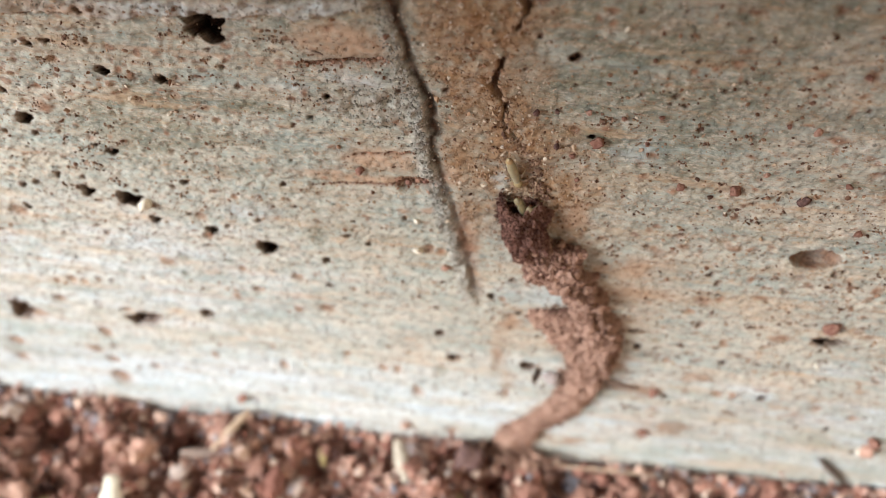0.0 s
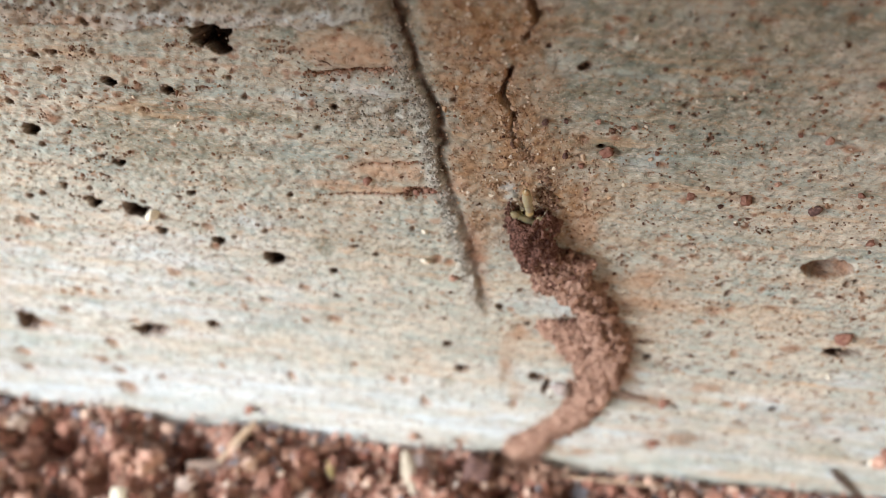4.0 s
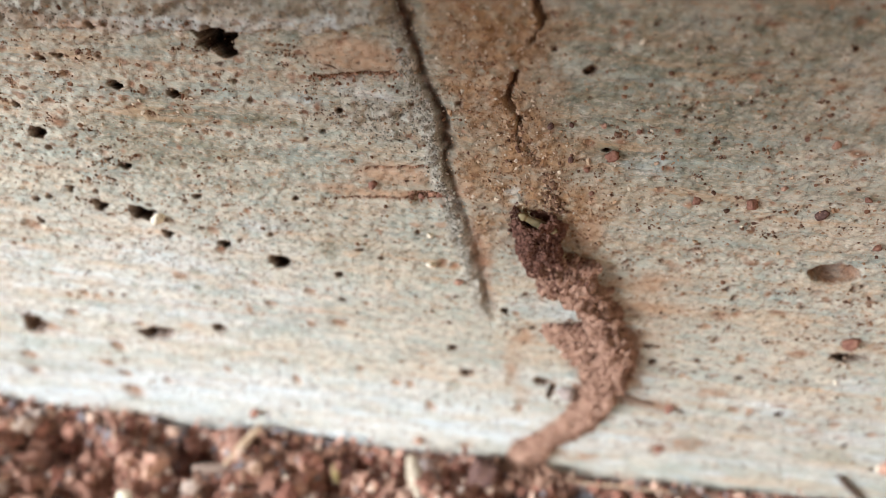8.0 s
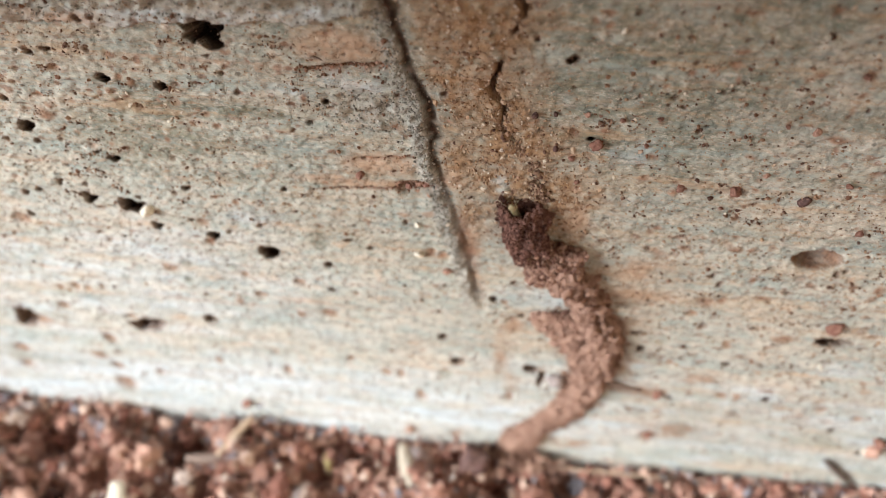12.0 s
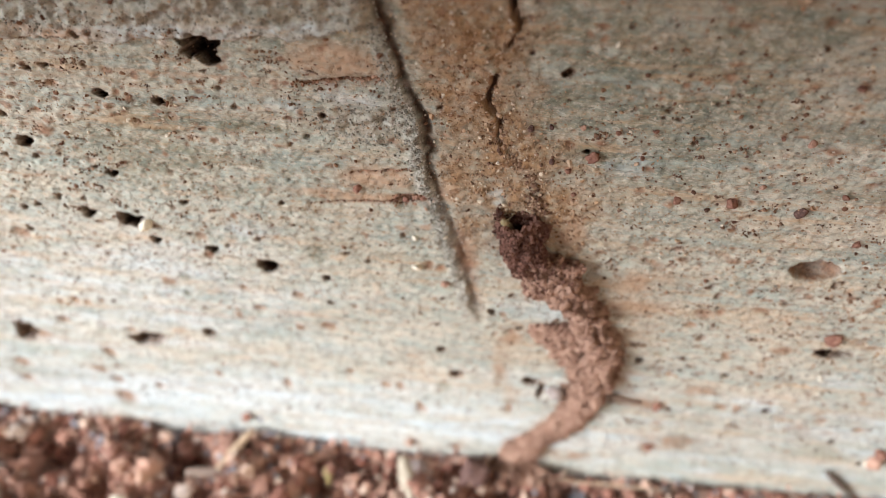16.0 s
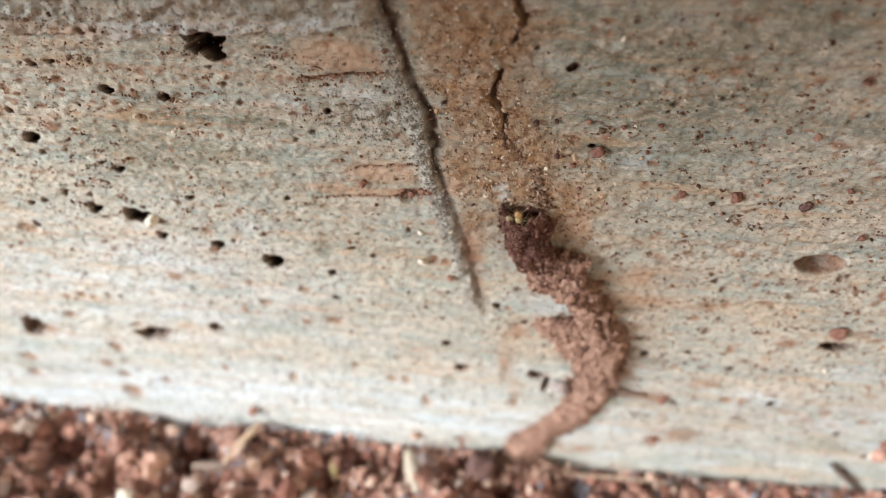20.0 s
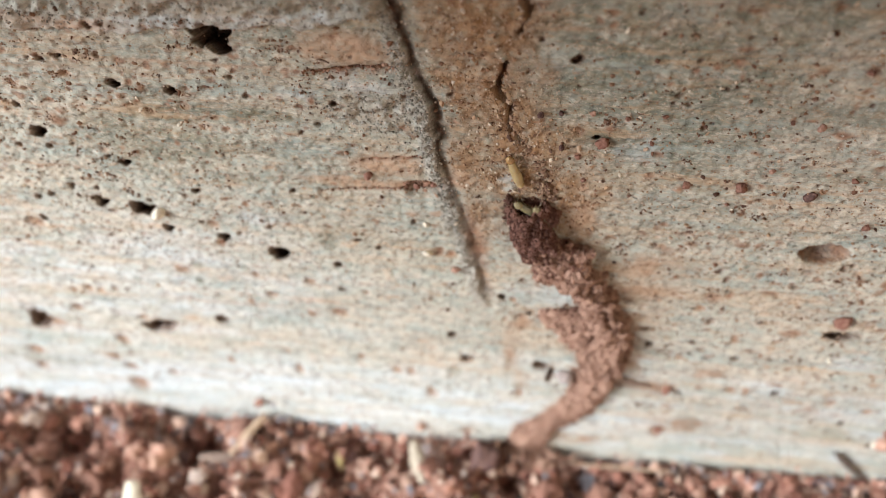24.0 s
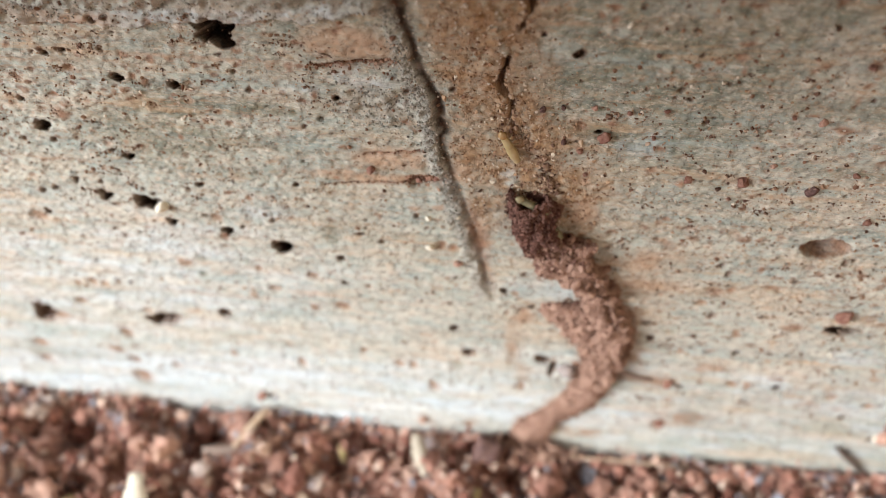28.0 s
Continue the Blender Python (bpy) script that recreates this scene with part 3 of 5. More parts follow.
GREY_SMUDGES = [(-46.2, 41.1, 0.5, 0.6), (-46.2, 20.3, 0.4, 0.8), (-45.2, 47.4, 0.39, 0.55), (-43, 49.4, 0.26, 0.48), (-37.7, 42.2, 0.5, 0.8), (-37.4, 45.6, 0.7, 1), (-31.5, 45.9, 0.5, 0.66), (-23.1, 72.3, 0.5, 0.6), (-21.8, 72.3, 0.5, 0.6), (-20.2, 52.7, 1.1, 1.9), (-16, 80.5, 0.5, 0.5), (-15.9, 71.6, 0.5, 0.28), (-5.8, 23.3, 0.9, 1.1), (-0.5, 5.7, 0.6, 1.12), (1.6, 26.6, 0.5, 2.2), (3.2, 20.7, 0.6, 0.7), (13.1, 63, 0.25, 0.49), (20.7, 37.7, 0.7, 0.61), (21, 33.4, 0.6, 0.45), (26.2, 54.7, 0.4, 0.7), (28.1, 12.8, 2.8, 3), (36.2, 10.6, 0.5, 1.2)]


def steps_from(lo, hi, fine, out):
    """Fine steps between lo and hi, widening outward to the far edges."""
    core = np.arange(lo, hi + 1e-9, fine)
    grow = np.array([1, 3, 8, 20, 50, 110, 230, 450, 900, 1800, 3000.0])
    left, right = lo - grow[grow < lo - out[0]], core[-1] + grow[grow < out[1] - core[-1]]
    return np.r_[out[0], left[::-1], core, right, out[1]]


def to_line(X, Z, line):
    """For each place: distance to a polyline, signed side (right +), and share of its length."""
    best, side, along = np.full(X.shape, 1e9), np.zeros(X.shape), np.zeros(X.shape)
    p = np.array(line, float)
    run = np.r_[0, np.cumsum(np.linalg.norm(np.diff(p, axis=0), axis=1))]
    for i in range(len(p) - 1):
        d = p[i + 1] - p[i]
        L = np.hypot(*d)
        t = np.clip(((X - p[i, 0]) * d[0] + (Z - p[i, 1]) * d[1]) / L ** 2, 0, 1)
        ex, ez = X - p[i, 0] - t * d[0], Z - p[i, 1] - t * d[1]
        r = np.hypot(ex, ez)
        near = r < best
        best = np.where(near, r, best)
        side = np.where(near, np.sign(d[0] * ez - d[1] * ex), side)
        along = np.where(near, (run[i] + t * L) / run[-1], along)
    return best, side, along


def wall_relief(xs, zs):
    """Height of the wall's face in mm, its stains and painted shade, and how far the air holes slant down into it."""
    X, Z = np.meshgrid(xs, zs, indexing="ij")
    wobx, wobz = lattice(X, Z, 2.1, 2.1, 3) * 0.35 + lattice(X, Z, 0.7, 0.7, 4) * 0.16, lattice(X, Z, 2.3, 2.3, 5) * 0.35 + lattice(X, Z, 0.7, 0.7, 6) * 0.16
    H = 0.35 * lattice(X, Z, 40, 14, 1) + 0.12 * lattice(X, Z, 14, 2.6, 2) + 0.06 * lattice(X, Z, 6, 0.8, 7)
    H += (0.09 * lattice(X, Z, 1.1, 0.8, 8) + 0.11 * lattice(X, Z, 0.5, 0.45, 9)) * (0.4 + 0.6 * soft(36, 66, Z))
    film, grit, earth, lime, clay, mud = (np.zeros(X.shape) for _ in range(6))
    # fin left by the joint of two form boards, with a groove beside it
    d, s, along = to_line(X + wobx * 0.5, Z + wobz * 0.5, SEAM)
    off = d * s
    fade = soft(1.0, 0.93, along) * (Z > 38)
    # (a raised, gritty fin, then a sharp step down into a narrow trough)
    edge = off + 0.12 + 0.34 * lattice(X, Z, 0.9, 1.4, 13) + 0.14 * lattice(X, Z, 0.4, 0.4, 60)
    fin = soft(-0.30, -0.62, edge) * soft(-2.5, -1.5, off + 0.5 * lattice(X, Z, 3, 3, 10)) * (0.5 + 0.5 * soft(82, 74, Z))
    rough = 0.15 * lattice(X, Z, 1.3, 1.3, 11) + 0.2 * lattice(X, Z, 0.55, 0.5, 12) + 0.12 * lattice(X, Z, 0.3, 0.3, 61)
    H += soft(1.0, 0.85, along) * fin * (0.16 + 1.1 * rough)
    thin = 0.3 + 0.12 * soft(58, 80, Z) + 0.1 * lattice(X, Z, 2.0, 2.0, 62)
    trough = np.exp(-(np.abs(edge) / np.where(edge < 0, thin, thin * 1.7)) ** 3)
    H -= fade * trough * (0.22 + 0.08 * soft(50, 72, Z)) * np.clip(0.9 + 0.6 * lattice(X, Z, 1.2, 2.2, 45), 0.2, 1.3)
    H -= fade * soft(-0.2, 0.4, edge) * (0.12 * np.exp(-np.maximum(off, 0) / 9.0) + 0.12 * np.exp(-np.maximum(off, 0) / 1.1))
    # the trough's shade, painted as a dark line along it
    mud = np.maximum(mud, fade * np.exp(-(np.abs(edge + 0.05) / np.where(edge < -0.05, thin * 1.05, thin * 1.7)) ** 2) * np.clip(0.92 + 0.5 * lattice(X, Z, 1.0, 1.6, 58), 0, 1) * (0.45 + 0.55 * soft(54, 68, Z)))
    grit = np.maximum(grit, fade * np.exp(-((off + 1.15) / 0.95) ** 4) * (0.45 + 0.55 * soft(84, 72, Z)))
    earth = np.maximum(earth, (Z > 41) * np.exp(-((off - 0.35) / 0.85) ** 2) * (0.12 + 0.35 * lattice(X, Z, 1.2, 1.2, 14) + 0.75 * np.exp(-((Z - 54) / 6) ** 2)))
    # open crack
    for line, wide in ((CRACK_TOP, 0.27 + 0 * Z), (CRACK, 0.08 + 0.26 * np.exp(-((Z - 76.6) / 2.0) ** 2) * soft(80.5, 79.0, Z) + 0.08 * np.exp(-((Z - 79.2) / 0.6) ** 2))):
        d, s, along = to_line(X + wobx * 0.9 + 0.16 * lattice(X, Z, 0.45, 0.45, 38), Z + wobz, line)
        open_ = np.clip(wide + 0.2 * lattice(X, Z, 1.2, 1.2, 15), 0.05, 0.6)
        H -= 1.6 * np.exp(-(d / open_) ** 4) * np.clip(0.85 + 0.7 * lattice(X, Z, 1.8, 1.8, 16), 0.05, 1.3)
        earth = np.maximum(earth, np.exp(-(d / 0.55) ** 2) * (0.4 + 0.45 * lattice(X, Z, 1.5, 1.5, 33)))
    # mud film between the seam and the crack, and spread about the opening of the tube
    band = soft(0.0, 1.2, to_line(X, Z, SEAM)[0] * to_line(X, Z, SEAM)[1]) * soft(4.5, 0.0, X + 2.2 * lattice(X, Z, 3.0, 3.0, 39) - np.interp(Z, (55, 66, 74, 80, 95), (3.5, 5.0, 2.5, -1.2, -2.6)))
    film = band * soft(50, 64, Z) * (1 - 0.75 * soft(70, 75, Z) * soft(2.4, 1.2, off + 0.8 * lattice(X, Z, 1.5, 2.0, 63))) * (0.95 + 0.5 * lattice(X, Z, 3.5, 3.0, 17))
    film = np.maximum(film, 0.85 * np.exp(-(((X - 4.5) / 6) ** 2 + ((Z - 63) / 8) ** 2)) * (0.8 + 0.8 * lattice(X, Z, 2, 2, 18)))
    film = np.maximum(film, 0.4 * np.exp(-(((X - 16.0) / 3.2) ** 2 + ((Z - 49.2) / 5.0) ** 2)) * (0.9 + 0.6 * lattice(X, Z, 3, 2, 31)))
    clay = np.maximum(clay, 1.1 * np.exp(-(((X - 16.0) / 4.2) ** 2 + ((Z - 49.0) / 6.0) ** 2)) * (0.9 + 0.6 * lattice(X, Z, 3, 2, 31)))
    ring = np.exp(-((np.hypot((X - 4.6) / 3.4, (Z - 31.0) / 9.5) - 0.95) / 0.3) ** 2) * soft(5.5, 2.5, X) * (0.8 + 0.6 * lattice(X, Z, 2, 3, 32))
    clay, earth = np.maximum(clay, 0.9 * ring), np.maximum(earth, 0.28 * ring * np.clip(0.6 + lattice(X, Z, 0.9, 0.9, 67), 0, 1.3))
    # grime, thickened towards the top to add painted shade
    grime_shade = soft(30, 84, Z) * (0.8 + 0.4 * soft(72, 86, Z) + 0.35 * lattice(X, Z, 14, 6, 34) + 0.25 * lattice(X, Z, 2.5, 1.5, 35)) * (0.25 + 0.75 * soft(-50, 10, X)) * (1 - 0.97 * soft(14, 40, X))
    grime_shade = np.maximum(grime_shade, 0.42 * soft(6, 36, X) * soft(36, 16, Z) * (0.8 + 0.7 * lattice(X, Z, 12, 2.5, 40)))
    grime_shade = np.maximum(grime_shade, 0.9 * np.exp(-(((X - 27.5) / 3.6) ** 2 + ((Z - 13.2) / 2.6) ** 2) ** 2) * (0.8 + 0.5 * lattice(X, Z, 2.0, 0.8, 51)))
    grime_shade = np.maximum(grime_shade, 2.0 * np.exp(-(((X - 12.5) / 12.0) ** 2 + ((Z - 79) / 11.0) ** 2) ** 2) * (0.8 + 0.4 * lattice(X, Z, 3.0, 2.0, 54)))
    grime_shade = np.maximum(grime_shade, 0.95 * soft(-3, -15, X) * soft(-52, -36, X) * np.exp(-((Z - 70) / 8.0) ** 2) * (0.8 + 0.7 * lattice(X, Z, 9, 2.5, 55)))
    grime_shade = np.maximum(grime_shade, 0.8 * soft(8, 16, X) * np.clip(lattice(X, Z, 30, 1.9, 52) * 1.6 - 0.25, 0, 1) * soft(50, 72, Z))
    for x0, z0, a, b in ((-5.1, 65.1, 1.4, 1.6), (-3.4, 54.9, 1.3, 3.0), (7.4, 60.6, 1.5, 2.4), (-15.2, 81.9, 4.5, 2.2), (-12.0, 66.6, 4.4, 1.9), (-15.0, 63.6, 7.5, 0.8), (-42.0, 83.6, 8.0, 0.8), (17.4, 30.0, 1.3, 1.8)):
        clay = np.maximum(clay, np.exp(-(((X + wobx * 2 - x0) / a) ** 2 + ((Z + wobz - z0) / b) ** 2) ** 2))
    H += film * (0.16 + 0.14 * lattice(X, Z, 0.8, 0.8, 19) + 0.08 * lattice(X, Z, 0.4, 0.4, 20))
    # rough crust above the ledge and beside the seam
    low = np.interp(X, [p[0] for p in LEDGE], [p[1] for p in LEDGE])
    above = soft(0.0, 0.45, Z - low - wobz * 1.3) * soft(-11.0, -13.5, X)
    patch = 0.9 * np.exp(-(((X + 12.5) / 4.6) ** 2 + ((Z - 74.2) / 2.6) ** 2) ** 2)
    crust = np.clip(np.maximum(above * np.clip(0.8 + 0.6 * lattice(X, Z, 6, 4, 21), 0, 1), patch), 0, 1)
    H += above * 0.75 + crust * (0.4 * lattice(X, Z, 0.9, 0.8, 22) + 0.22 * lattice(X, Z, 0.45, 0.45, 23))
    band = soft(0.1, 0.5, Z - low) * soft(2.4, 1.6, Z - low) * soft(-46, -38, X) * soft(-13, -17, X)
    grit = np.maximum(grit, crust * 0.75 * (1 - 0.8 * band))
    H -= band * crust * 0.2 * lattice(X, Z, 0.9, 0.8, 22)
    # scrapes drawn along the boards
    for (x0, z0), (x1, z1), deep, half in SCRAPES:
        d, s, along = to_line(X + wobx * 0.4, Z + wobz * 0.3, [(x0, z0), (x1, z1)])
        cut = np.exp(-(d / half) ** 2) * soft(0.0, 0.35, along)
        H -= cut * deep * (1 + 0.5 * lattice(X, Z, 0.8, 0.8, 24))
        earth = np.maximum(earth, cut * (0.75 + 0.4 * lattice(X, Z, 1.0, 0.8, 25)))
    # dust that has settled along the mud tube
    d, s, along = to_line(X + wobx, Z + wobz, [p[:2] for p in TUBE])
    clay = np.maximum(clay, 0.8 * soft(3.6, 2.0, d + 0.9 * lattice(X, Z, 1.4, 1.4, 53)) * soft(50, 40, Z))
    s_r = np.random.default_rng(12)
    for _ in range(110):
        x, z, a, b = s_r.uniform(-70, 66), s_r.uniform(24, 92), s_r.uniform(2, 11), s_r.uniform(0.12, 0.4)
        slope = s_r.uniform(-0.01, 0.05)
        i, j = slice(*np.searchsorted(xs, (x - 2.5 * a, x + 2.5 * a))), slice(*np.searchsorted(zs, (z - 3.0, z + 3.0)))
        e = np.exp(-(((X[i, j] - x) / a) ** 2 + ((Z[i, j] - z - slope * (X[i, j] - x) + wobz[i, j] * 0.4) / b) ** 2))
        clay[i, j] = np.maximum(clay[i, j], e * s_r.uniform(0.3, 0.9) * np.clip(0.7 + 0.7 * lattice(X[i, j], Z[i, j], 1.5, 0.5, 49), 0, 1))
        H[i, j] -= e * 0.06
    for marks, share, sink in ((BROWN_BLOTS_A + BROWN_BLOTS_B + BROWN_BLOTS_C + BROWN_BLOTS_D, 0.95, 0.3), (RED_BLOTS_A + RED_BLOTS_B + RED_BLOTS_C, 0.95, -0.14), (GREY_SMUDGES, 0.0, 0.05)):
        for x, z, a, b in marks:
            i, j = slice(*np.searchsorted(xs, (x - 3 * a - 1, x + 3 * a + 1))), slice(*np.searchsorted(zs, (z - 3 * b - 1, z + 3 * b + 1)))
            e = np.exp(-(((X[i, j] + wobx[i, j] * 0.7 - x) / (a * 0.95)) ** 2 + ((Z[i, j] + wobz[i, j] * 0.7 - z) / (b * 0.95)) ** 2) ** 1.5)
            H[i, j] -= e * sink * min(1.0, a * 1.4)
            if share:
                ragged = np.clip(0.75 + 0.7 * lattice(X[i, j], Z[i, j], 0.5, 0.4, 50), 0, 1)
                earth[i, j] = np.maximum(earth[i, j], e * share * ragged)
                clay[i, j] = np.maximum(clay[i, j], e * 0.8)
            else:
                grime_shade[i, j] = np.maximum(grime_shade[i, j], e * 1.8)
    # worn, slightly dished foot of the wall
    H -= 0.5 * soft(24, 6, Z)
    DROP = np.zeros(X.shape)

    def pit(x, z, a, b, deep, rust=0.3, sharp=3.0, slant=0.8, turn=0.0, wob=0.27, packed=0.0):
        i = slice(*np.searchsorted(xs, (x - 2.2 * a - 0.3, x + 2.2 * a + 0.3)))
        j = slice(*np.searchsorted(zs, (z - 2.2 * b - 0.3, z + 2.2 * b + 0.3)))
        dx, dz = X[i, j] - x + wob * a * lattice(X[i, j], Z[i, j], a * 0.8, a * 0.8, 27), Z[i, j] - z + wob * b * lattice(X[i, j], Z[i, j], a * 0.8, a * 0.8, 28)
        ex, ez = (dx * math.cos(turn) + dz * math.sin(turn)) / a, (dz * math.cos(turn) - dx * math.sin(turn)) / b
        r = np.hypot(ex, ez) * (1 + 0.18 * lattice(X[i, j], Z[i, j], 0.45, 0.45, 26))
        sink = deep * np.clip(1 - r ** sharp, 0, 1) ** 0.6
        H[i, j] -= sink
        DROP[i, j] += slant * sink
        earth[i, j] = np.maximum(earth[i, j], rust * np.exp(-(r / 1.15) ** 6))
        # packed: how strongly the hole's inner shade is painted in
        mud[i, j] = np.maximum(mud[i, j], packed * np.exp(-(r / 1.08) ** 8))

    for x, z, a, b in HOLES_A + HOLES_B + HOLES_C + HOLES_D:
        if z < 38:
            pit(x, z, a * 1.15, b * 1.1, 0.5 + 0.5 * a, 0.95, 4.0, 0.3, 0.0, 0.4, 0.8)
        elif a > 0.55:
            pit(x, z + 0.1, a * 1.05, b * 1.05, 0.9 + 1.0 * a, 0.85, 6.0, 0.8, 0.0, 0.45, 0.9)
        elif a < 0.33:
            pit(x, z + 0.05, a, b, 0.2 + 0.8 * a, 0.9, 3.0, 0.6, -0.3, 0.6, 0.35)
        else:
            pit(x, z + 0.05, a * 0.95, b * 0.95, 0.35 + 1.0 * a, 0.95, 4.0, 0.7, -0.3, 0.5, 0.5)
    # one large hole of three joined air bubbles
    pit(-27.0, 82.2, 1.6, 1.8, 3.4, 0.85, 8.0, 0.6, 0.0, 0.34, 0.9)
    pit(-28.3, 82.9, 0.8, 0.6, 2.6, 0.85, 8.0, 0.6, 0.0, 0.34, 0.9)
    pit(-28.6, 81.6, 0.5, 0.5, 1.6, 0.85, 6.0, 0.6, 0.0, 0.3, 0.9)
    pit(7.5, 72.95, 0.4, 0.22, 1.2, 0.9, 5.0, 0.7, 0.0, 0.2, 0.9)
    # open blister with a cut lower lip
    ex, ez = (X - 33.4) / 2.75 + 0.12 * (Z - 57.6), (Z - 57.6 - 0.1 * (X - 33.4)) / 1.75
    bowl = np.clip(1 - ex ** 2 - ez ** 2, 0, 1)
    H = H * (1 - 0.7 * (bowl > 0)) - 2.6 * bowl ** 0.6
    DROP += 0.9 * bowl ** 0.6
    earth = np.where(bowl > 0, 0.85 + 0.25 * lattice(X, Z, 0.8, 0.6, 59), earth)
    pit(40.4, 41.6, 1.9, 0.9, 2.0, 0.9, 5.0, 0.9, 0.1, 0.2, 0.6)
    # small air holes all over
    r = np.random.default_rng(11)
    for _ in range(150):
        x, z = r.uniform(-86, 70), r.uniform(4, 93)
        a = (0.12 + 0.14 * r.random() ** 2.4) * (1.0 if x < -12 else 0.8)
        pit(x, z, a * r.uniform(0.9, 1.7), a * r.uniform(0.7, 1.2), 0.35 + 1.4 * a, r.uniform(0.3, 1.0), 4.0, 0.55, r.uniform(-0.7, 0.3))
    # soft rusty blots beside the mud tube
    for _ in range(380):
        x, z = r.uniform(6, 66), r.uniform(3, 72)
        a = 0.2 + 0.6 * r.random() ** 2.2
        i = slice(*np.searchsorted(xs, (x - 3 * a, x + 3 * a)))
        j = slice(*np.searchsorted(zs, (z - 2.2 * a, z + 2.2 * a)))
        e = np.exp(-(((X[i, j] + (wobx[i, j] - wobx[i, j].mean()) * 1.2 - x) / a) ** 2 + ((Z[i, j] + (wobz[i, j] - wobz[i, j].mean()) * 1.2 - z) / (a * r.uniform(0.5, 0.9))) ** 2) ** 2)
        if r.random() < 0.45:
            earth[i, j] = np.maximum(earth[i, j], e * r.uniform(0.4, 0.85))
        else:
            clay[i, j] = np.maximum(clay[i, j], e * r.uniform(0.5, 1.0))
        H[i, j] -= e * r.uniform(0.0, 0.25)
    # dull brown patches splashed on the wall near its foot
    for x, z, a, b, k in ((27.3, 11.9, 4.2, 2.4, 0.55), (21.7, 24.0, 3.0, 2.0, 0.6), (27.5, 28.8, 3.4, 1.6, 0.4), (13.3, 4.0, 3.0, 2.0, 0.7), (41.4, 22.3, 4.0, 2.0, 0.35)):
        e = np.exp(-((X - x) / a) ** 2 - ((Z - z) / b) ** 2) * np.clip(0.55 + 1.1 * lattice(X, Z, 1.6, 1.0, 68) + 0.6 * lattice(X, Z, 0.5, 0.4, 69), 0, 1)
        clay, earth = np.maximum(clay, e), np.maximum(earth, k * e)
    # ragged rusty clots below the ledge
    for _ in range(95):
        x, z = -54 + 34 * r.random() ** 1.5, r.normal(75.5, 4.2)
        a = 0.25 + 0.55 * r.random() ** 2
        i, j = slice(*np.searchsorted(xs, (x - 3 * a, x + 3 * a))), slice(*np.searchsorted(zs, (z - 3 * a, z + 3 * a)))
        lump = lattice(X[i, j], Z[i, j], 0.7, 0.5, 64) + 0.6 * lattice(X[i, j], Z[i, j], 0.35, 0.3, 65)
        e = soft(0.85, 0.35, np.hypot((X[i, j] - x) / a, (Z[i, j] - z) / (a * 0.75)) - 0.55 * lump)
        earth[i, j] = np.maximum(earth[i, j], e * r.uniform(0.6, 1.0))
        H[i, j] += e * (0.12 * lump - 0.08)
    # rusty crumbs of earth rubbed into the skin
    for _ in range(4600):
        x, z = r.uniform(-86, 66), r.uniform(2, 93)
        if r.random() > 0.22 + 0.85 * (x < -15) * (z > 62) + 0.3 * (x < -22) * (z > 48) + 0.4 * (x > 12) * (z > 30) + 0.25 * (x > 5) * (z < 62):
            continue
        a = 0.13 + 0.42 * r.random() ** 2.8
        b = a * r.uniform(0.35, 0.8)
        i = slice(*np.searchsorted(xs, (x - 2.4 * a, x + 2.4 * a)))
        j = slice(*np.searchsorted(zs, (z - 3 * b, z + 3 * b)))
        e = np.exp(-(((X[i, j] + (wobx[i, j] - wobx[i, j].mean()) - x) / a) ** 2 + ((Z[i, j] + (wobz[i, j] - wobz[i, j].mean()) - z) / b) ** 2) ** 3)
        e = e * np.clip(0.75 + 0.9 * lattice(X[i, j], Z[i, j], 0.34, 0.3, 48), 0, 1)
        earth[i, j] = np.maximum(earth[i, j], e * r.uniform(0.45, 1.0))
        H[i, j] += e * r.uniform(-0.3, 0.12)
    lime = np.exp(-((Z - 11.0 - 0.1 * X) / 15.0) ** 2) * (0.45 + 0.55 * soft(30, -30, X)) * np.clip(0.6 + 0.5 * lattice(X, Z, 24, 4.0, 36) + 0.3 * lattice(X, Z, 7, 2.0, 37), 0, 1)
    # paler to the lower left: lime, plus light from that side painted in
    lime = np.maximum(lime, 0.5 * soft(0, -50, X) * soft(64, 44, Z) * np.clip(0.6 + 0.5 * lattice(X, Z, 9, 2.5, 46) + 0.4 * lattice(X, Z, 1.5, 0.7, 47), 0, 1))
    lime = np.maximum(lime, 0.55 * band)
    lime = np.maximum(lime, 0.95 * soft(-14, -34, X) * np.exp(-((Z - 17.0 - 0.08 * X) / 5.0) ** 2) * np.clip(0.75 + 0.7 * lattice(X, Z, 12, 3.0, 66), 0, 1))
    lime = np.maximum(lime, np.exp(-((Z - 11.6 - 0.315 * (X + 5.1) + 2 * wobz) / 1.3) ** 2) * soft(-17, -12, X) * soft(6.5, 4.5, X))
    lime = np.maximum(lime, 0.75 * soft(10, 20, X) * soft(46, 26, Z) * np.clip(0.9 * lattice(X, Z, 9, 2.6, 56) + 0.5 * lattice(X, Z, 2.5, 1.2, 57), 0, 1))
    for x0, z0, a, b in ((-0.7, 65.6, 0.8, 0.9), (-27.5, 56.5, 3.2, 1.6), (4.2, 45.5, 4.4, 2.2), (-14.2, 77.4, 3.4, 1.3), (-20.0, 76.0, 2.5, 1.0), (11.5, 71.5, 2.2, 1.6), (-67.0, 15.0, 9.0, 2.6)):
        e = np.exp(-(((X + wobx * 2 - x0) / a) ** 2 + ((Z + wobz * 2 - z0) / b) ** 2) ** 2)
        lime, film, clay = np.maximum(lime, 0.5 * e), film * (1 - 0.8 * e), clay * (1 - 0.6 * e)
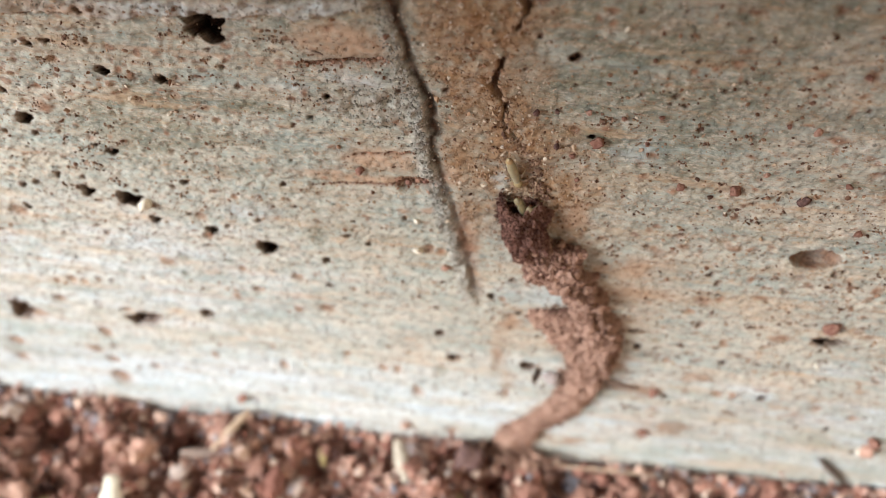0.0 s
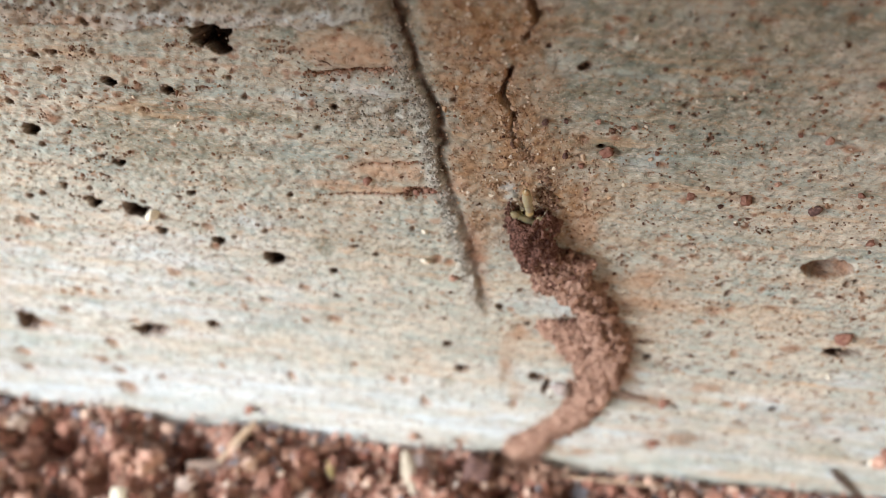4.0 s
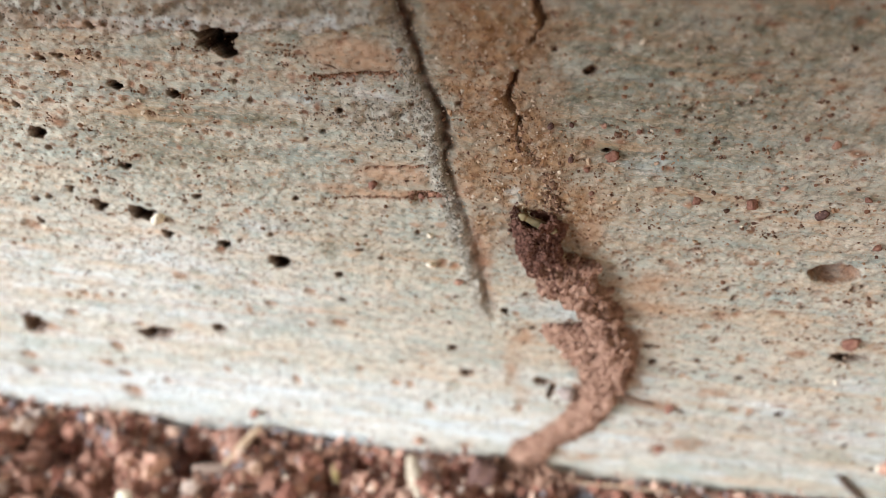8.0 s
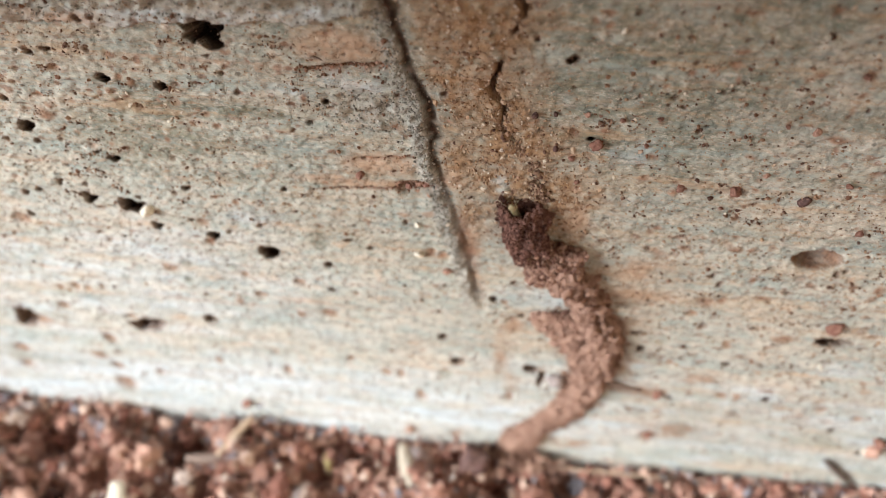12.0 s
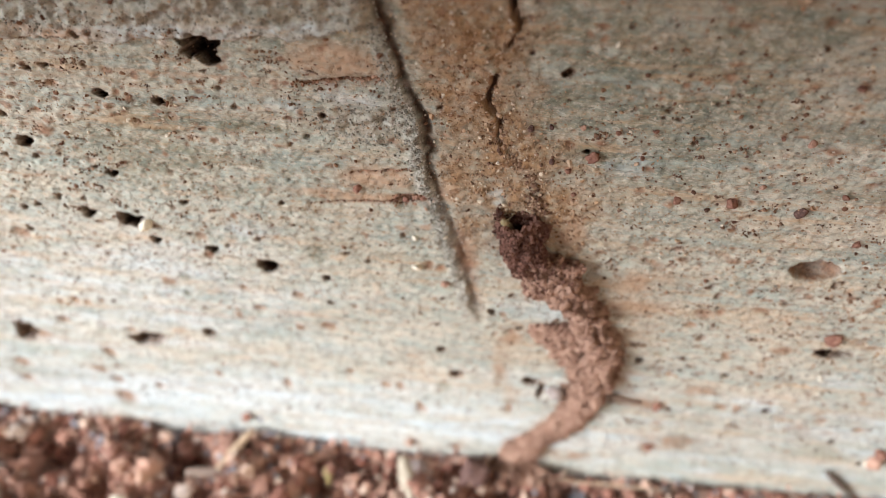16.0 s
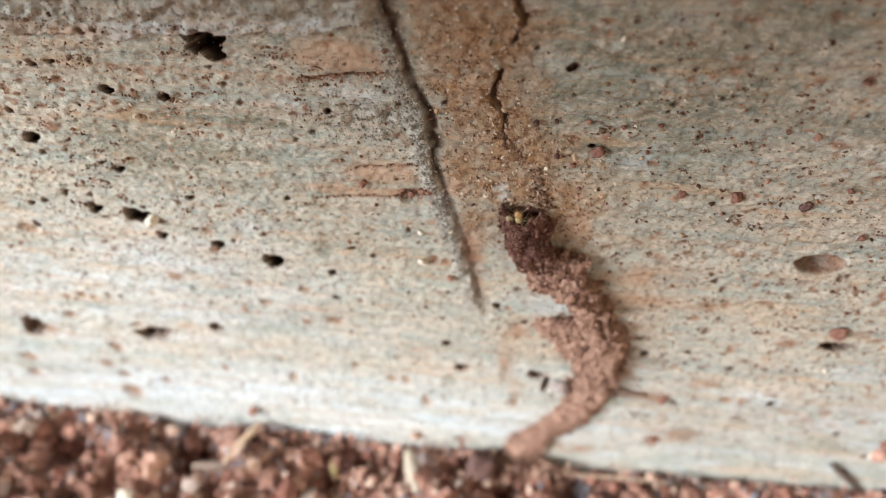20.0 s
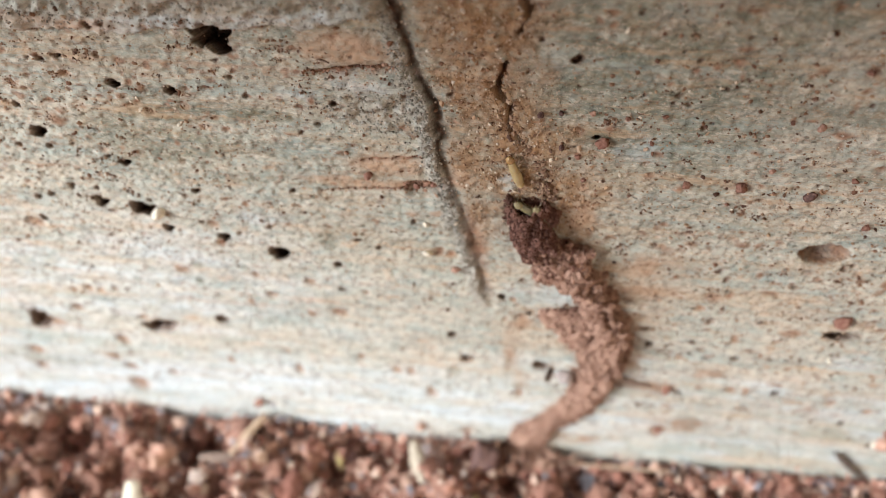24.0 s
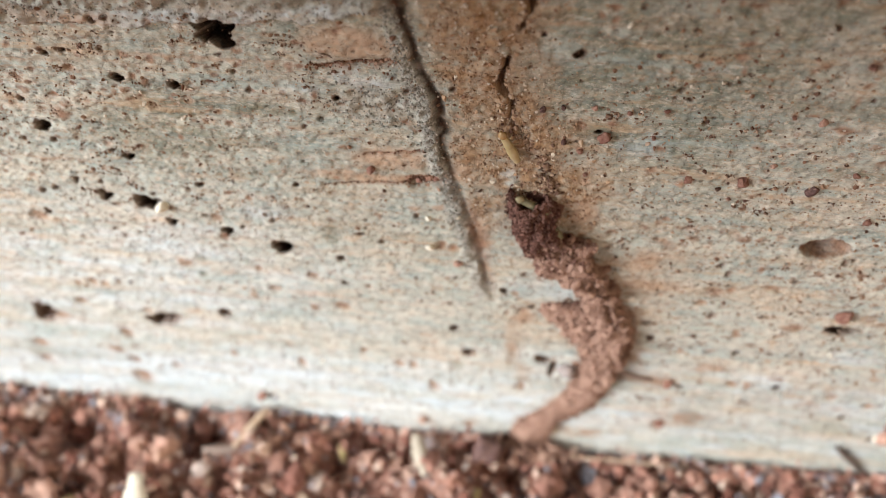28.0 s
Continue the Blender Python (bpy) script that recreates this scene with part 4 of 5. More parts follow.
        grime_shade = np.maximum(grime_shade, (0.6 if a > 1 else 0.0) * e)
    return X, Z, H, np.clip(film, 0, 1), np.clip(grit, 0, 1), np.clip(earth, 0, 1), np.clip(lime, 0, 1), np.clip(grime_shade, 0, 1.0), np.clip(clay, 0, 1), np.clip(mud, 0, 1), DROP


XS = steps_from(-88.0, 72.0, 0.17, (-1500.0, 1500.0))
ZS = steps_from(-9.0, 95.0, 0.17, (-60.0, 420.0))
X, Z, H, FILM, GRIT, EARTH, LIME, GRIME_SHADE, CLAY, HOLLOW_SHADE, DROP = wall_relief(XS, ZS)


def wall_out(x, z):
    """How far the wall's face stands out at (x, z) mm, in mm."""
    return float(H[min(max(np.searchsorted(XS, x), 0), len(XS) - 1), min(max(np.searchsorted(ZS, z), 0), len(ZS) - 1)])


def grid_faces(nx, nz):
    i, j = np.meshgrid(np.arange(nx - 1), np.arange(nz - 1), indexing="ij")
    a = (i * nz + j).ravel()
    return np.stack([a, a + nz, a + nz + 1, a + 1], 1)


verts = np.stack([X, -H, Z - DROP], -1).reshape(-1, 3) * MM
wall_1 = tagged(new("wall_1", mesh_of("wall_1", verts, grid_faces(len(XS), len(ZS)), [CONCRETE], True, {"film": FILM, "grit": GRIT, "earth": EARTH, "lime": LIME, "grime_shade": GRIME_SHADE, "clay": CLAY, "mud": HOLLOW_SHADE})),
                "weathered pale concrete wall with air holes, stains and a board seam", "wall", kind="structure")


def box_bm(x0, x1, y0, y1, z0, z1, bevel=0.0):
    bm = bmesh.new()
    bmesh.ops.create_cube(bm, size=1.0, matrix=Matrix.Translation(((x0 + x1) / 2, (y0 + y1) / 2, (z0 + z1) / 2)) @ Matrix.Diagonal((x1 - x0, y1 - y0, z1 - z0, 1)))
    if bevel:
        bmesh.ops.bevel(bm, geom=bm.edges[:], offset=bevel, segments=3, profile=0.6, affect="EDGES")
    return bm


def solid(name, bm, material, label, category, kind="structure"):
    me = bpy.data.meshes.new(name)
    bm.to_mesh(me)
    bm.free()
    me.materials.append(material)
    return tagged(new(name, me), label, category, kind=kind)


solid("wall_2", box_bm(-1.5, 1.5, 0.010, 0.16, -0.06, 0.42), CONCRETE, "solid body of the concrete wall behind its face", "wall")
# an unseen slab, added so that the wall's upper right falls in shade
solid("shade_slab", box_bm(-0.21, 1.5, -0.140, 0.0, 0.155, 0.30, 0.004), CONCRETE, "unseen slab added above the camera to shade the upper wall", "wall")


# ---- the ground: one sheet of red soil ----
FOOT = [(-90, 1.0), (-79, -0.4), (-70, -1.0), (-57.5, -0.4), (-49.4, -3.6), (-37.2, 0.2), (-27, -1.6), (-14, -2.8), (-5, -1.8), (2, -2.8), (13.5, -5.2), (31, -3.5), (49, -2.4), (63, -0.9), (75, -0.6)]


def soil_height(x, y):
    """Height of the soil in mm at (x, y) mm; y is negative in front of the wall."""
    foot = np.interp(x, [p[0] for p in FOOT], [p[1] for p in FOOT])
    near = np.exp(-np.abs(y) / 22.0)
    h = foot * near - 1.0 * (1 - near)
    h = h + (2.6 * lattice(x, y, 7, 7, 41) + 1.8 * lattice(x, y, 2.8, 2.8, 42) + 0.45 * lattice(x, y, 1.0, 1.0, 43)) * soft(0.3, 4.0, np.abs(y))
    for x0, y0, a, deep in ((-67.5, -6.0, 4.0, 3.6), (-45.8, -5.0, 3.6, 6.0), (-24.9, -7.0, 2.6, 4.0), (3.2, -4.5, 2.2, 3.5), (-10.3, -4.0, 2.0, 3.0), (-57.0, -12.0, 3.5, 4.0)):
        h = h - deep * np.exp(-(((x - x0) / a) ** 2 + ((y - y0) / (a * 0.8)) ** 2))
    return h + 4.0 * lattice(x, y, 130, 130, 44) * soft(30, 200, np.abs(y))


gx = np.r_[-60000, -20000, -6000, -2000, steps_from(-110.0, 90.0, 0.5, (-1200.0, 1200.0)), 2000, 6000, 20000, 60000]
gy = np.r_[-60000, -20000, -6000, -2000, steps_from(-60.0, 6.0, 0.5, (-1200.0, 1200.0)), 2000, 6000, 20000, 60000]
GX, GY = np.meshgrid(gx, gy, indexing="ij")
GZ = soil_height(GX, GY)
ground = tagged(new("ground", mesh_of("ground", np.stack([GX, GY, GZ], -1).reshape(-1, 3) * MM, grid_faces(len(gx), len(gy)), [SOIL])),
                "bare crumbly red-brown soil along the foot of the wall", "soil", kind="structure")


def scatter_soil(n, seed, lo, hi, power, x_range=(-108, 88), y_range=(-55, -0.4)):
    r = np.random.default_rng(seed)
    x = r.uniform(*x_range, n)
    y = y_range[1] + (y_range[0] - y_range[1]) * r.random(n) ** 1.5
    rad = lo + (hi - lo) * r.random(n) ** power
    z = soil_height(x, y) + rad * r.uniform(0.1, 0.75, n) + 1.1 * r.random(n) ** 2
    y = np.minimum(y, -rad * 0.8)
    return np.stack([x, y, z], 1) * MM, rad * MM, r


c, rad, r = scatter_soil(17000, 51, 0.12, 0.6, 2.2)
tagged(new("soil_crumbs", crumbs("soil_crumbs", c, rad, [CRUMBS], r, 0.45, 0.36)), "loose fine crumbs of red-brown soil and grit", "soil crumbs", kind="stuff")
c, rad, r = scatter_soil(1300, 52, 0.5, 1.2, 2.0)
tagged(new("soil_gravel", crumbs("soil_gravel", c, rad, [CRUMBS], r, 0.45, 0.3, BALL2_V, BALL2_F)), "coarse red-brown soil grains and fine gravel", "gravel", kind="stuff")
# crumbs that lodge against the wall just above the soil
r = np.random.default_rng(53)
x = r.uniform(-88, 70, 900)
rad = 0.18 + 0.5 * r.random(900) ** 2
z = soil_height(x, np.full(900, -0.5)) + r.exponential(1.0, 900)
tagged(new("soil_fringe", crumbs("soil_fringe", np.stack([x, -rad * 0.7 - 0.1, z], 1) * MM, rad * MM, [CRUMBS], r)),
       "thin line of soil crumbs clinging to the wall's foot", "soil crumbs", kind="stuff")

# larger clods and pebbles, each of its own
CLOD_MESHES = [stone_mesh("soil_clod", m, s, 1.15) for s, m in enumerate((RED_STONE, SOIL, PINK_STONE, DARK_STONE, SOIL, PINK_STONE, SOIL, RED_STONE))]
CLOD_WORDS = ["red-brown clod of dry soil on the ground", "red-brown clod of dry soil on the ground", "pinkish pebble lying on the red soil", "dark purplish-brown pebble on the red soil",
              "red-brown clod of dry soil on the ground", "pinkish pebble lying on the red soil", "crumbly lump of red soil", "crumbly lump of red soil"]


def lay_stone(name, data, x, y, z, a, b, c_, seed, label, category, group=""):
    """A stone with half axes a, b, c_ in mm, its middle at (x, y, z) mm."""
    r = random.Random(seed)
    ob = new(name, data)
    ob.matrix_world = Matrix.Translation((x * MM, y * MM, z * MM)) @ Matrix.Diagonal((a, b, c_, 1)) @ Euler((r.uniform(0, 6), r.uniform(0, 6), r.uniform(0, 6))).to_matrix().to_4x4()
    return tagged(ob, label, category, group)


r = random.Random(61)
for k in range(300):
    x = r.uniform(-100, 70)
    a = 0.6 + 1.9 * r.random() ** 2.2
    y = -a * 0.95 - 34 * r.random() ** 1.3
    which = r.randrange(8)
    lay_stone("clod", CLOD_MESHES[which], x, y, float(soil_height(np.float64(x), np.float64(y))) + a * 0.3, a, a * r.uniform(0.75, 1.1), a * r.uniform(0.6, 0.95), k,
              CLOD_WORDS[which], "clod", "clods on the soil")
for x, y, a, which, words in ((-52.5, -8.0, 2.9, 5, "large pinkish clod of dry soil beside a hollow"), (-62.0, -14.0, 3.6, 1, "large red clod of dry soil"), (-72.0, -8.5, 2.8, 4, "large red clod of dry soil"),
                              (-0.4, -3.0, 3.0, 3, "dark brown clod against the wall's foot"), (-7.2, -2.0, 1.4, 5, "pale pinkish pebble against the wall's foot"), (-30.0, -4.0, 2.0, 2, "pinkish clod of soil by the wall"),
                              (8.5, -2.6, 1.9, 3, "dark clod under the mud tube's foot"), (25.0, -2.2, 2.0, 0, "red clod at the foot of the wall"), (-84.0, -12.0, 3.2, 7, "crumbly lump of red soil"), (-81.0, -7.0, 2.2, 2, "pinkish clod of soil by the wall"), (-77.0, -15.5, 2.6, 5, "large pinkish clod of dry soil"), (-88.0, -9.0, 2.6, 2, "pinkish clod of soil by the wall"), (-70.0, -17.0, 2.4, 2, "large pinkish clod of dry soil")):
    lay_stone("clod", CLOD_MESHES[which], x, y, float(soil_height(np.float64(x), np.float64(y))) + a * 0.4, a, a * 0.9, a * 0.8, int(a * 10), words, "clod", "clods on the soil")

# ---- litter on the soil ----


def splinter(name, a, b, wide, thick, material, label, category, seed, bend=0.06):
    """A flat, worn sliver from a to b (mm), with tapering ends."""
    r = random.Random(seed)
    a, b = Vector(a) * MM, Vector(b) * MM
    d = b - a
    side = d.cross(Vector((0, -0.4, 1))).normalized()
    up = side.cross(d).normalized()
    bm = bmesh.new()
    rings = []
    for i in range(13):
        t = i / 12
        s = (0.25 + 0.75 * math.sin(math.pi * min(max(t * 1.15, 0.06), 0.97)) ** 0.45) * r.uniform(0.88, 1.1)
        mid = a + d * t + up * (math.sin(math.pi * t) * bend * d.length) + side * r.uniform(-0.05, 0.05) * wide * MM
        rings.append([bm.verts.new(mid + side * math.cos(q) * wide * MM * s / 2 + up * math.sin(q) * thick * MM * s / 2) for q in (2 * math.pi * k / 8 for k in range(8))])
    for p, q in zip(rings, rings[1:]):
        for k in range(8):
            bm.faces.new((p[k], p[(k + 1) % 8], q[(k + 1) % 8], q[k]))
    bm.faces.new(rings[0][::-1])
    bm.faces.new(rings[-1])
    me = bpy.data.meshes.new(name)
    bm.to_mesh(me)
    bm.free()
    for p in me.polygons:
        p.use_smooth = True
    me.materials.append(material)
    return tagged(new(name, me), label, category)


splinter("straw_stalk", (-36.2, -0.5, 3.4), (-40.6, -7.2, 2.2), 1.4, 0.9, STRAW, "short pale tan piece of dry straw leaning on the wall", "straw", 1, 0.0)
splinter("wood_chip", (-45.8, -7.6, 0.6), (-36.4, -6.8, 0.8), 1.7, 0.7, WOOD_CHIP, "flat grey-brown chip of old wood on the soil", "wood chip", 2, 0.02)
splinter("twig_stub", (-12.3, -1.4, 1.0), (-10.0, -8.0, 0.4), 2.4, 1.6, PALE_CHIP, "pale grey-tan twig stub on the soil by the wall", "twig", 3, 0.03)
splinter("pale_chip", (-53.4, -14.2, 5.6), (-50.8, -25.0, -0.5), 3.6, 1.6, BONE_CHIP, "pointed whitish chip standing on the soil", "chip", 4, 0.04)
# torn bits of dry leaf and rootlets among the crumbs
BITS = [(STRAW, "short curled tan rootlet among the soil crumbs", "rootlet"), (LEAF_BIT, "torn olive-yellow bit of dry leaf on the soil", "leaf bit"), (PINK_BIT, "curled pinkish-brown flake of bark on the soil", "bark flake")]
r = random.Random(64)
for k in range(27):
    x, y, turn, long = r.uniform(-95, 50), -2 - 20 * r.random(), r.uniform(0, 6.3), r.uniform(2.0, 5.0)
    z = float(soil_height(np.float64(x), np.float64(y)))
    stuff, words, kind_ = BITS[k % 3]
    splinter(kind_.replace(" ", "_"), (x, y, z + 1.2), (x + long * math.cos(turn), min(y + long * math.sin(turn), -1.0), z + r.uniform(0.6, 2.6)), r.uniform(0.5, 1.6), 0.4, stuff, words, kind_, 300 + k, r.uniform(0.05, 0.3))
splinter("dark_twig", (51.3, 0.25, 8.2), (57.8, 0.1, 0.2), 1.2, 1.1, DARK_TWIG, "dark grey twig leaning against the wall's foot", "twig", 5, 0.01)
splinter("root_fibre", (15.4, -0.4, 26.6), (21.0, -0.1, 24.8), 1.2, 0.5, WOOD_CHIP, "thin dark rootlet running along the wall from the tube", "root", 6, 0.01)
splinter("straw_fibre", (12.0, -1.0, -2.8), (31.0, -1.2, -1.6), 0.45, 0.4, STRAW, "thin straw fibre along the wall's foot", "straw", 7, 0.01)
splinter("wood_speck", (-18.4, -0.25, 80.9), (-16.6, -0.2, 80.1), 0.24, 0.2, WOOD_CHIP, "tiny dark splinter stuck on the wall", "splinter", 8, 0.01)

# ---- stones and grains stuck to the wall ----
STONES = {"red": stone_mesh("wall_stone", RED_STONE, 21, 0.4), "dark": stone_mesh("wall_stone", DARK_STONE, 22, 0.4), "pink": stone_mesh("wall_stone", PINK_STONE, 23, 0.4), "white": stone_mesh("wall_stone", WHITE_STONE, 24), "grey": stone_mesh("wall_stone", GREY_STONE, 25)}
STONE_WORDS = {"red": "small brick-red pebble stuck to the concrete wall", "dark": "small dark purple-brown pebble stuck to the wall", "pink": "small pinkish pebble stuck to the concrete wall", "white": "small white grain lodged in the concrete wall", "grey": "dull grey pebble beside the mud tube"}
WALL_STONES = [("dark", 28.8, 67.3, 0.6, 0.9), ("red", 22.3, 67.5, 0.8, 0.7), ("red", 17.0, 67.3, 0.5, 0.6), ("pink", 24.3, 70.5, 0.4, 0.5), ("red", 32.0, 70.1, 0.4, 0.6), ("red", 35.5, 63.1, 0.5, 0.6),
               ("red", 21.4, 65.1, 0.25, 0.3), ("red", 39.6, 45.3, 1.15, 1.5), ("red", 8.1, 72.5, 0.8, 0.75), ("red", 12.7, 72.8, 0.3, 0.3), ("red", 13.2, 76.6, 0.35, 0.33), ("red", 10.0, 76.0, 0.3, 0.3),
               ("pink", 26.9, 76.8, 0.5, 0.6), ("red", 24.3, 77.0, 0.3, 0.3), ("red", -14.7, 65.0, 0.5, 0.65)]
MORE_STONES = [("red", -9.8, 63.3, 0.5, 0.5), ("pink", -8.9, 63.5, 0.6, 0.7), ("red", -8.1, 63.5, 0.45, 0.6), ("pink", -5.7, 49.3, 0.6, 0.8), ("white", -9.0, 57.3, 0.4, 0.5), ("red", 23.2, 24.0, 0.8, 1.2), ("dark", 4.4, 71.6, 0.33, 0.4), ("red", 6.1, 70.3, 0.4, 0.4), ("red", 7.0, 66.7, 0.3, 0.4), ("white", -39.2, 55.7, 1.05, 1.0), ("white", -8.9, 51.8, 0.55, 1.0),
               ("grey", 9.6, 25.2, 1.6, 1.8), ("white", 41.2, 35.4, 0.35, 0.45), ("red", 24.8, 9.6, 0.8, 0.9), ("red", 28.8, 83.2, 0.4, 0.5), ("red", -36.7, 6.1, 1.0, 1.3), ("dark", 4.0, 76.0, 0.3, 0.35), ("pink", -11.2, 3.4, 0.8, 1.0),
               ("pink", 6.8, 76.3, 0.35, 0.4), ("dark", 2.2, 75.7, 0.4, 0.4), ("pink", 56.0, 13.8, 1.5, 1.7), ("red", 55.8, 16.6, 1.2, 1.2), ("white", 55.4, 12.6, 0.8, 0.8)]
for k, (kind_, x, z, a, b) in enumerate(WALL_STONES + MORE_STONES):
    seat = max(wall_out(x + dx, z) for dx in (-1.0, 0.0, 1.0))
    lay_stone("wall_pebble", STONES[kind_], x, -seat - 0.3 * min(a, b), z, a, min(a, b) * 0.8, b * 0.9, k, STONE_WORDS[kind_], "pebble", "pebbles stuck to the wall")


def on_face(x, z):
    i, j = np.clip(np.searchsorted(XS, x), 0, len(XS) - 1), np.clip(np.searchsorted(ZS, z), 0, len(ZS) - 1)
    return -H[i, j]


r = np.random.default_rng(71)
x, z = r.uniform(-86, 70, 13000), 1 + 93 * r.random(13000)
keep = r.random(13000) < 0.10 + 0.40 * soft(-5, 25, x) * soft(20, 60, z) + 0.35 * soft(-20, -45, x) * soft(40, 80, z) + 0.6 * np.exp(-((x / 7) ** 2 + ((z - 74) / 10) ** 2))
x, z = x[keep], z[keep]
rad = 0.06 + 0.2 * r.random(len(x)) ** 2.4
tagged(new("wall_specks", crumbs("wall_specks", np.stack([x, on_face(x, z) - rad * 0.05, z], 1) * MM, rad * MM, [SPECKS], r, 0.4, 0.28)),
       "scattered red-brown and pale sand grains on the wall", "sand grains", kind="stuff")
n_fine = 60000
x, z = r.uniform(-70, 60, n_fine), 20 + 73 * r.random(n_fine)
i, j = np.clip(np.searchsorted(XS, x), 0, len(XS) - 1), np.clip(np.searchsorted(ZS, z), 0, len(ZS) - 1)
keep = r.random(n_fine) < 0.05 + 0.16 * soft(30, 75, z) + 0.9 * FILM[i, j] + 0.5 * EARTH[i, j]
x, z = x[keep], z[keep]
rad = (0.04 + 0.085 * r.random(len(x)) ** 2.2) * (1 + 0.35 * FILM[i, j][keep])
tagged(new("fine_sand", crumbs("fine_sand", np.stack([x, on_face(x, z) - rad * 0.2, z], 1) * MM, rad * MM, [SAND], r, 0.5, 0.3)),
       "fine tan and brown sand stuck in a thin film of mud", "sand grains", kind="stuff")
line = smooth_line(SEAM, 2600)
off = r.normal(-1.1, 0.55, 2600)
x, z = line[:, 0] + off, line[:, 1] + r.normal(0, 0.5, 2600)
x2, z2 = r.normal(-12.5, 3.4, 600), r.normal(74.0, 1.9, 600)
x3, z3 = r.uniform(-48, -13, 1500), 84.2 + 8 * r.random(1500)
z3 += 0.07 * (x3 + 30)
x, z = np.r_[x, x2, x3], np.r_[z, z2, z3]
ok = (z > 47 + 10 * r.random(len(z))) & (x < np.interp(z, [p[1] for p in SEAM][::-1], [p[0] for p in SEAM][::-1]) - 0.5)
x, z = x[ok], z[ok]
rad = 0.05 + 0.10 * r.random(len(x)) ** 2
tagged(new("seam_grit", crumbs("seam_grit", np.stack([x, on_face(x, z) - rad * 0.25, z], 1) * MM, rad * MM, [GREY_GRIT], r)),
       "grey gritty crust of sand grains along the seam", "grit", kind="stuff")

# flecks of red earth in loose clusters, and crumbs that edge the crack
kx, kz, kr = [], [], []
for k in range(320):
    right = k % 3 < 2
    x0, z0 = (r.uniform(7, 66), r.uniform(18, 82)) if right else (r.uniform(-75, -18), r.uniform(55, 86))
    many = int(4 + 22 * r.random() ** 2)
    spread = r.uniform(0.12, 0.5)
    kx.append(x0 + r.normal(0, spread * 1.7, many))
    kz.append(z0 + r.normal(0, spread, many))
    kr.append(0.05 + r.uniform(0.05, 0.17) * r.random(many) ** 1.5)
edge = smooth_line(CRACK[3:] + [(2.7, 68.6), (3.4, 66.5)], 190)
kx.append(edge[:, 0] + r.normal(0, 0.4, 190))
kz.append(edge[:, 1] + r.normal(0, 0.3, 190))
kr.append(0.05 + 0.16 * r.random(190) ** 1.6)
edge = smooth_line(SEAM[:12], 160)
kx.append(edge[:, 0] + r.normal(0.5, 0.5, 160))
kz.append(edge[:, 1] + r.normal(0, 0.3, 160))
kr.append(0.05 + 0.13 * r.random(160) ** 1.8)
# larger single crumbs beside the crack and over the wall's right-hand part
kx += [r.normal(9, 8, 70), r.uniform(7, 62, 300)]
kz += [r.normal(69, 5, 70), r.uniform(20, 78, 300)]
kr += [0.08 + 0.18 * r.random(70) ** 2, 0.06 + 0.12 * r.random(300) ** 2.2]
kx, kz, kr = np.concatenate(kx), np.concatenate(kz), np.concatenate(kr)
out = kx > np.interp(kz, [p[1] for p in SEAM][::-1], [p[0] for p in SEAM][::-1]) + 1.5
out |= kx < -12
kx, kz, kr = kx[out], kz[out], kr[out]
tagged(new("earth_flecks", crumbs("earth_flecks", np.stack([kx, on_face(kx, kz) - kr * 0.1, kz], 1) * MM, kr * MM, [FLECKS], r, 0.5, 0.35)),
       "clustered flecks of red-brown earth on the wall", "earth flecks", kind="stuff")
# red grains packed into the long scrapes beside the seam
sx, sz, sy = [], [], []
for (x0, z0), (x1, z1), deep, half in SCRAPES:
    many = int(300 * deep ** 1.6)
    k = 1 - r.random(many) ** (1.0 if deep > 0.5 else 1.8)
    sx.append(x0 + (x1 - x0) * k + r.normal(0, 0.15, many))
    sz.append(z0 + (z1 - z0) * k + r.normal(0, half * 0.55, many))
sx, sz = np.concatenate(sx), np.concatenate(sz)
tagged(new("scrape_grains", crumbs("scrape_grains", np.stack([sx, on_face(sx, sz) - 0.03, sz], 1) * MM, (0.06 + 0.13 * r.random(len(sx)) ** 1.5) * MM, [SCRAPE_RED], r, 0.4, 0.3)),
       "red-brown grains packed in scrapes of the concrete", "sand grains", kind="stuff")

# ---- the mud tube: a hollow half pipe of earth pellets on the wall ----
mud_tube = tagged(new("mud_tube"), "hollow earthen termite tube of red-brown pellets, broken open at its top", "mud tube")
LINE = smooth_line(TUBE, 150)
HALF, LINE = LINE[:, 2], LINE[:, :2]
WAYS = np.gradient(LINE, axis=0)
WAYS /= np.linalg.norm(WAYS, axis=1)[:, None]
SHARE = np.linspace(0, 1, 150)


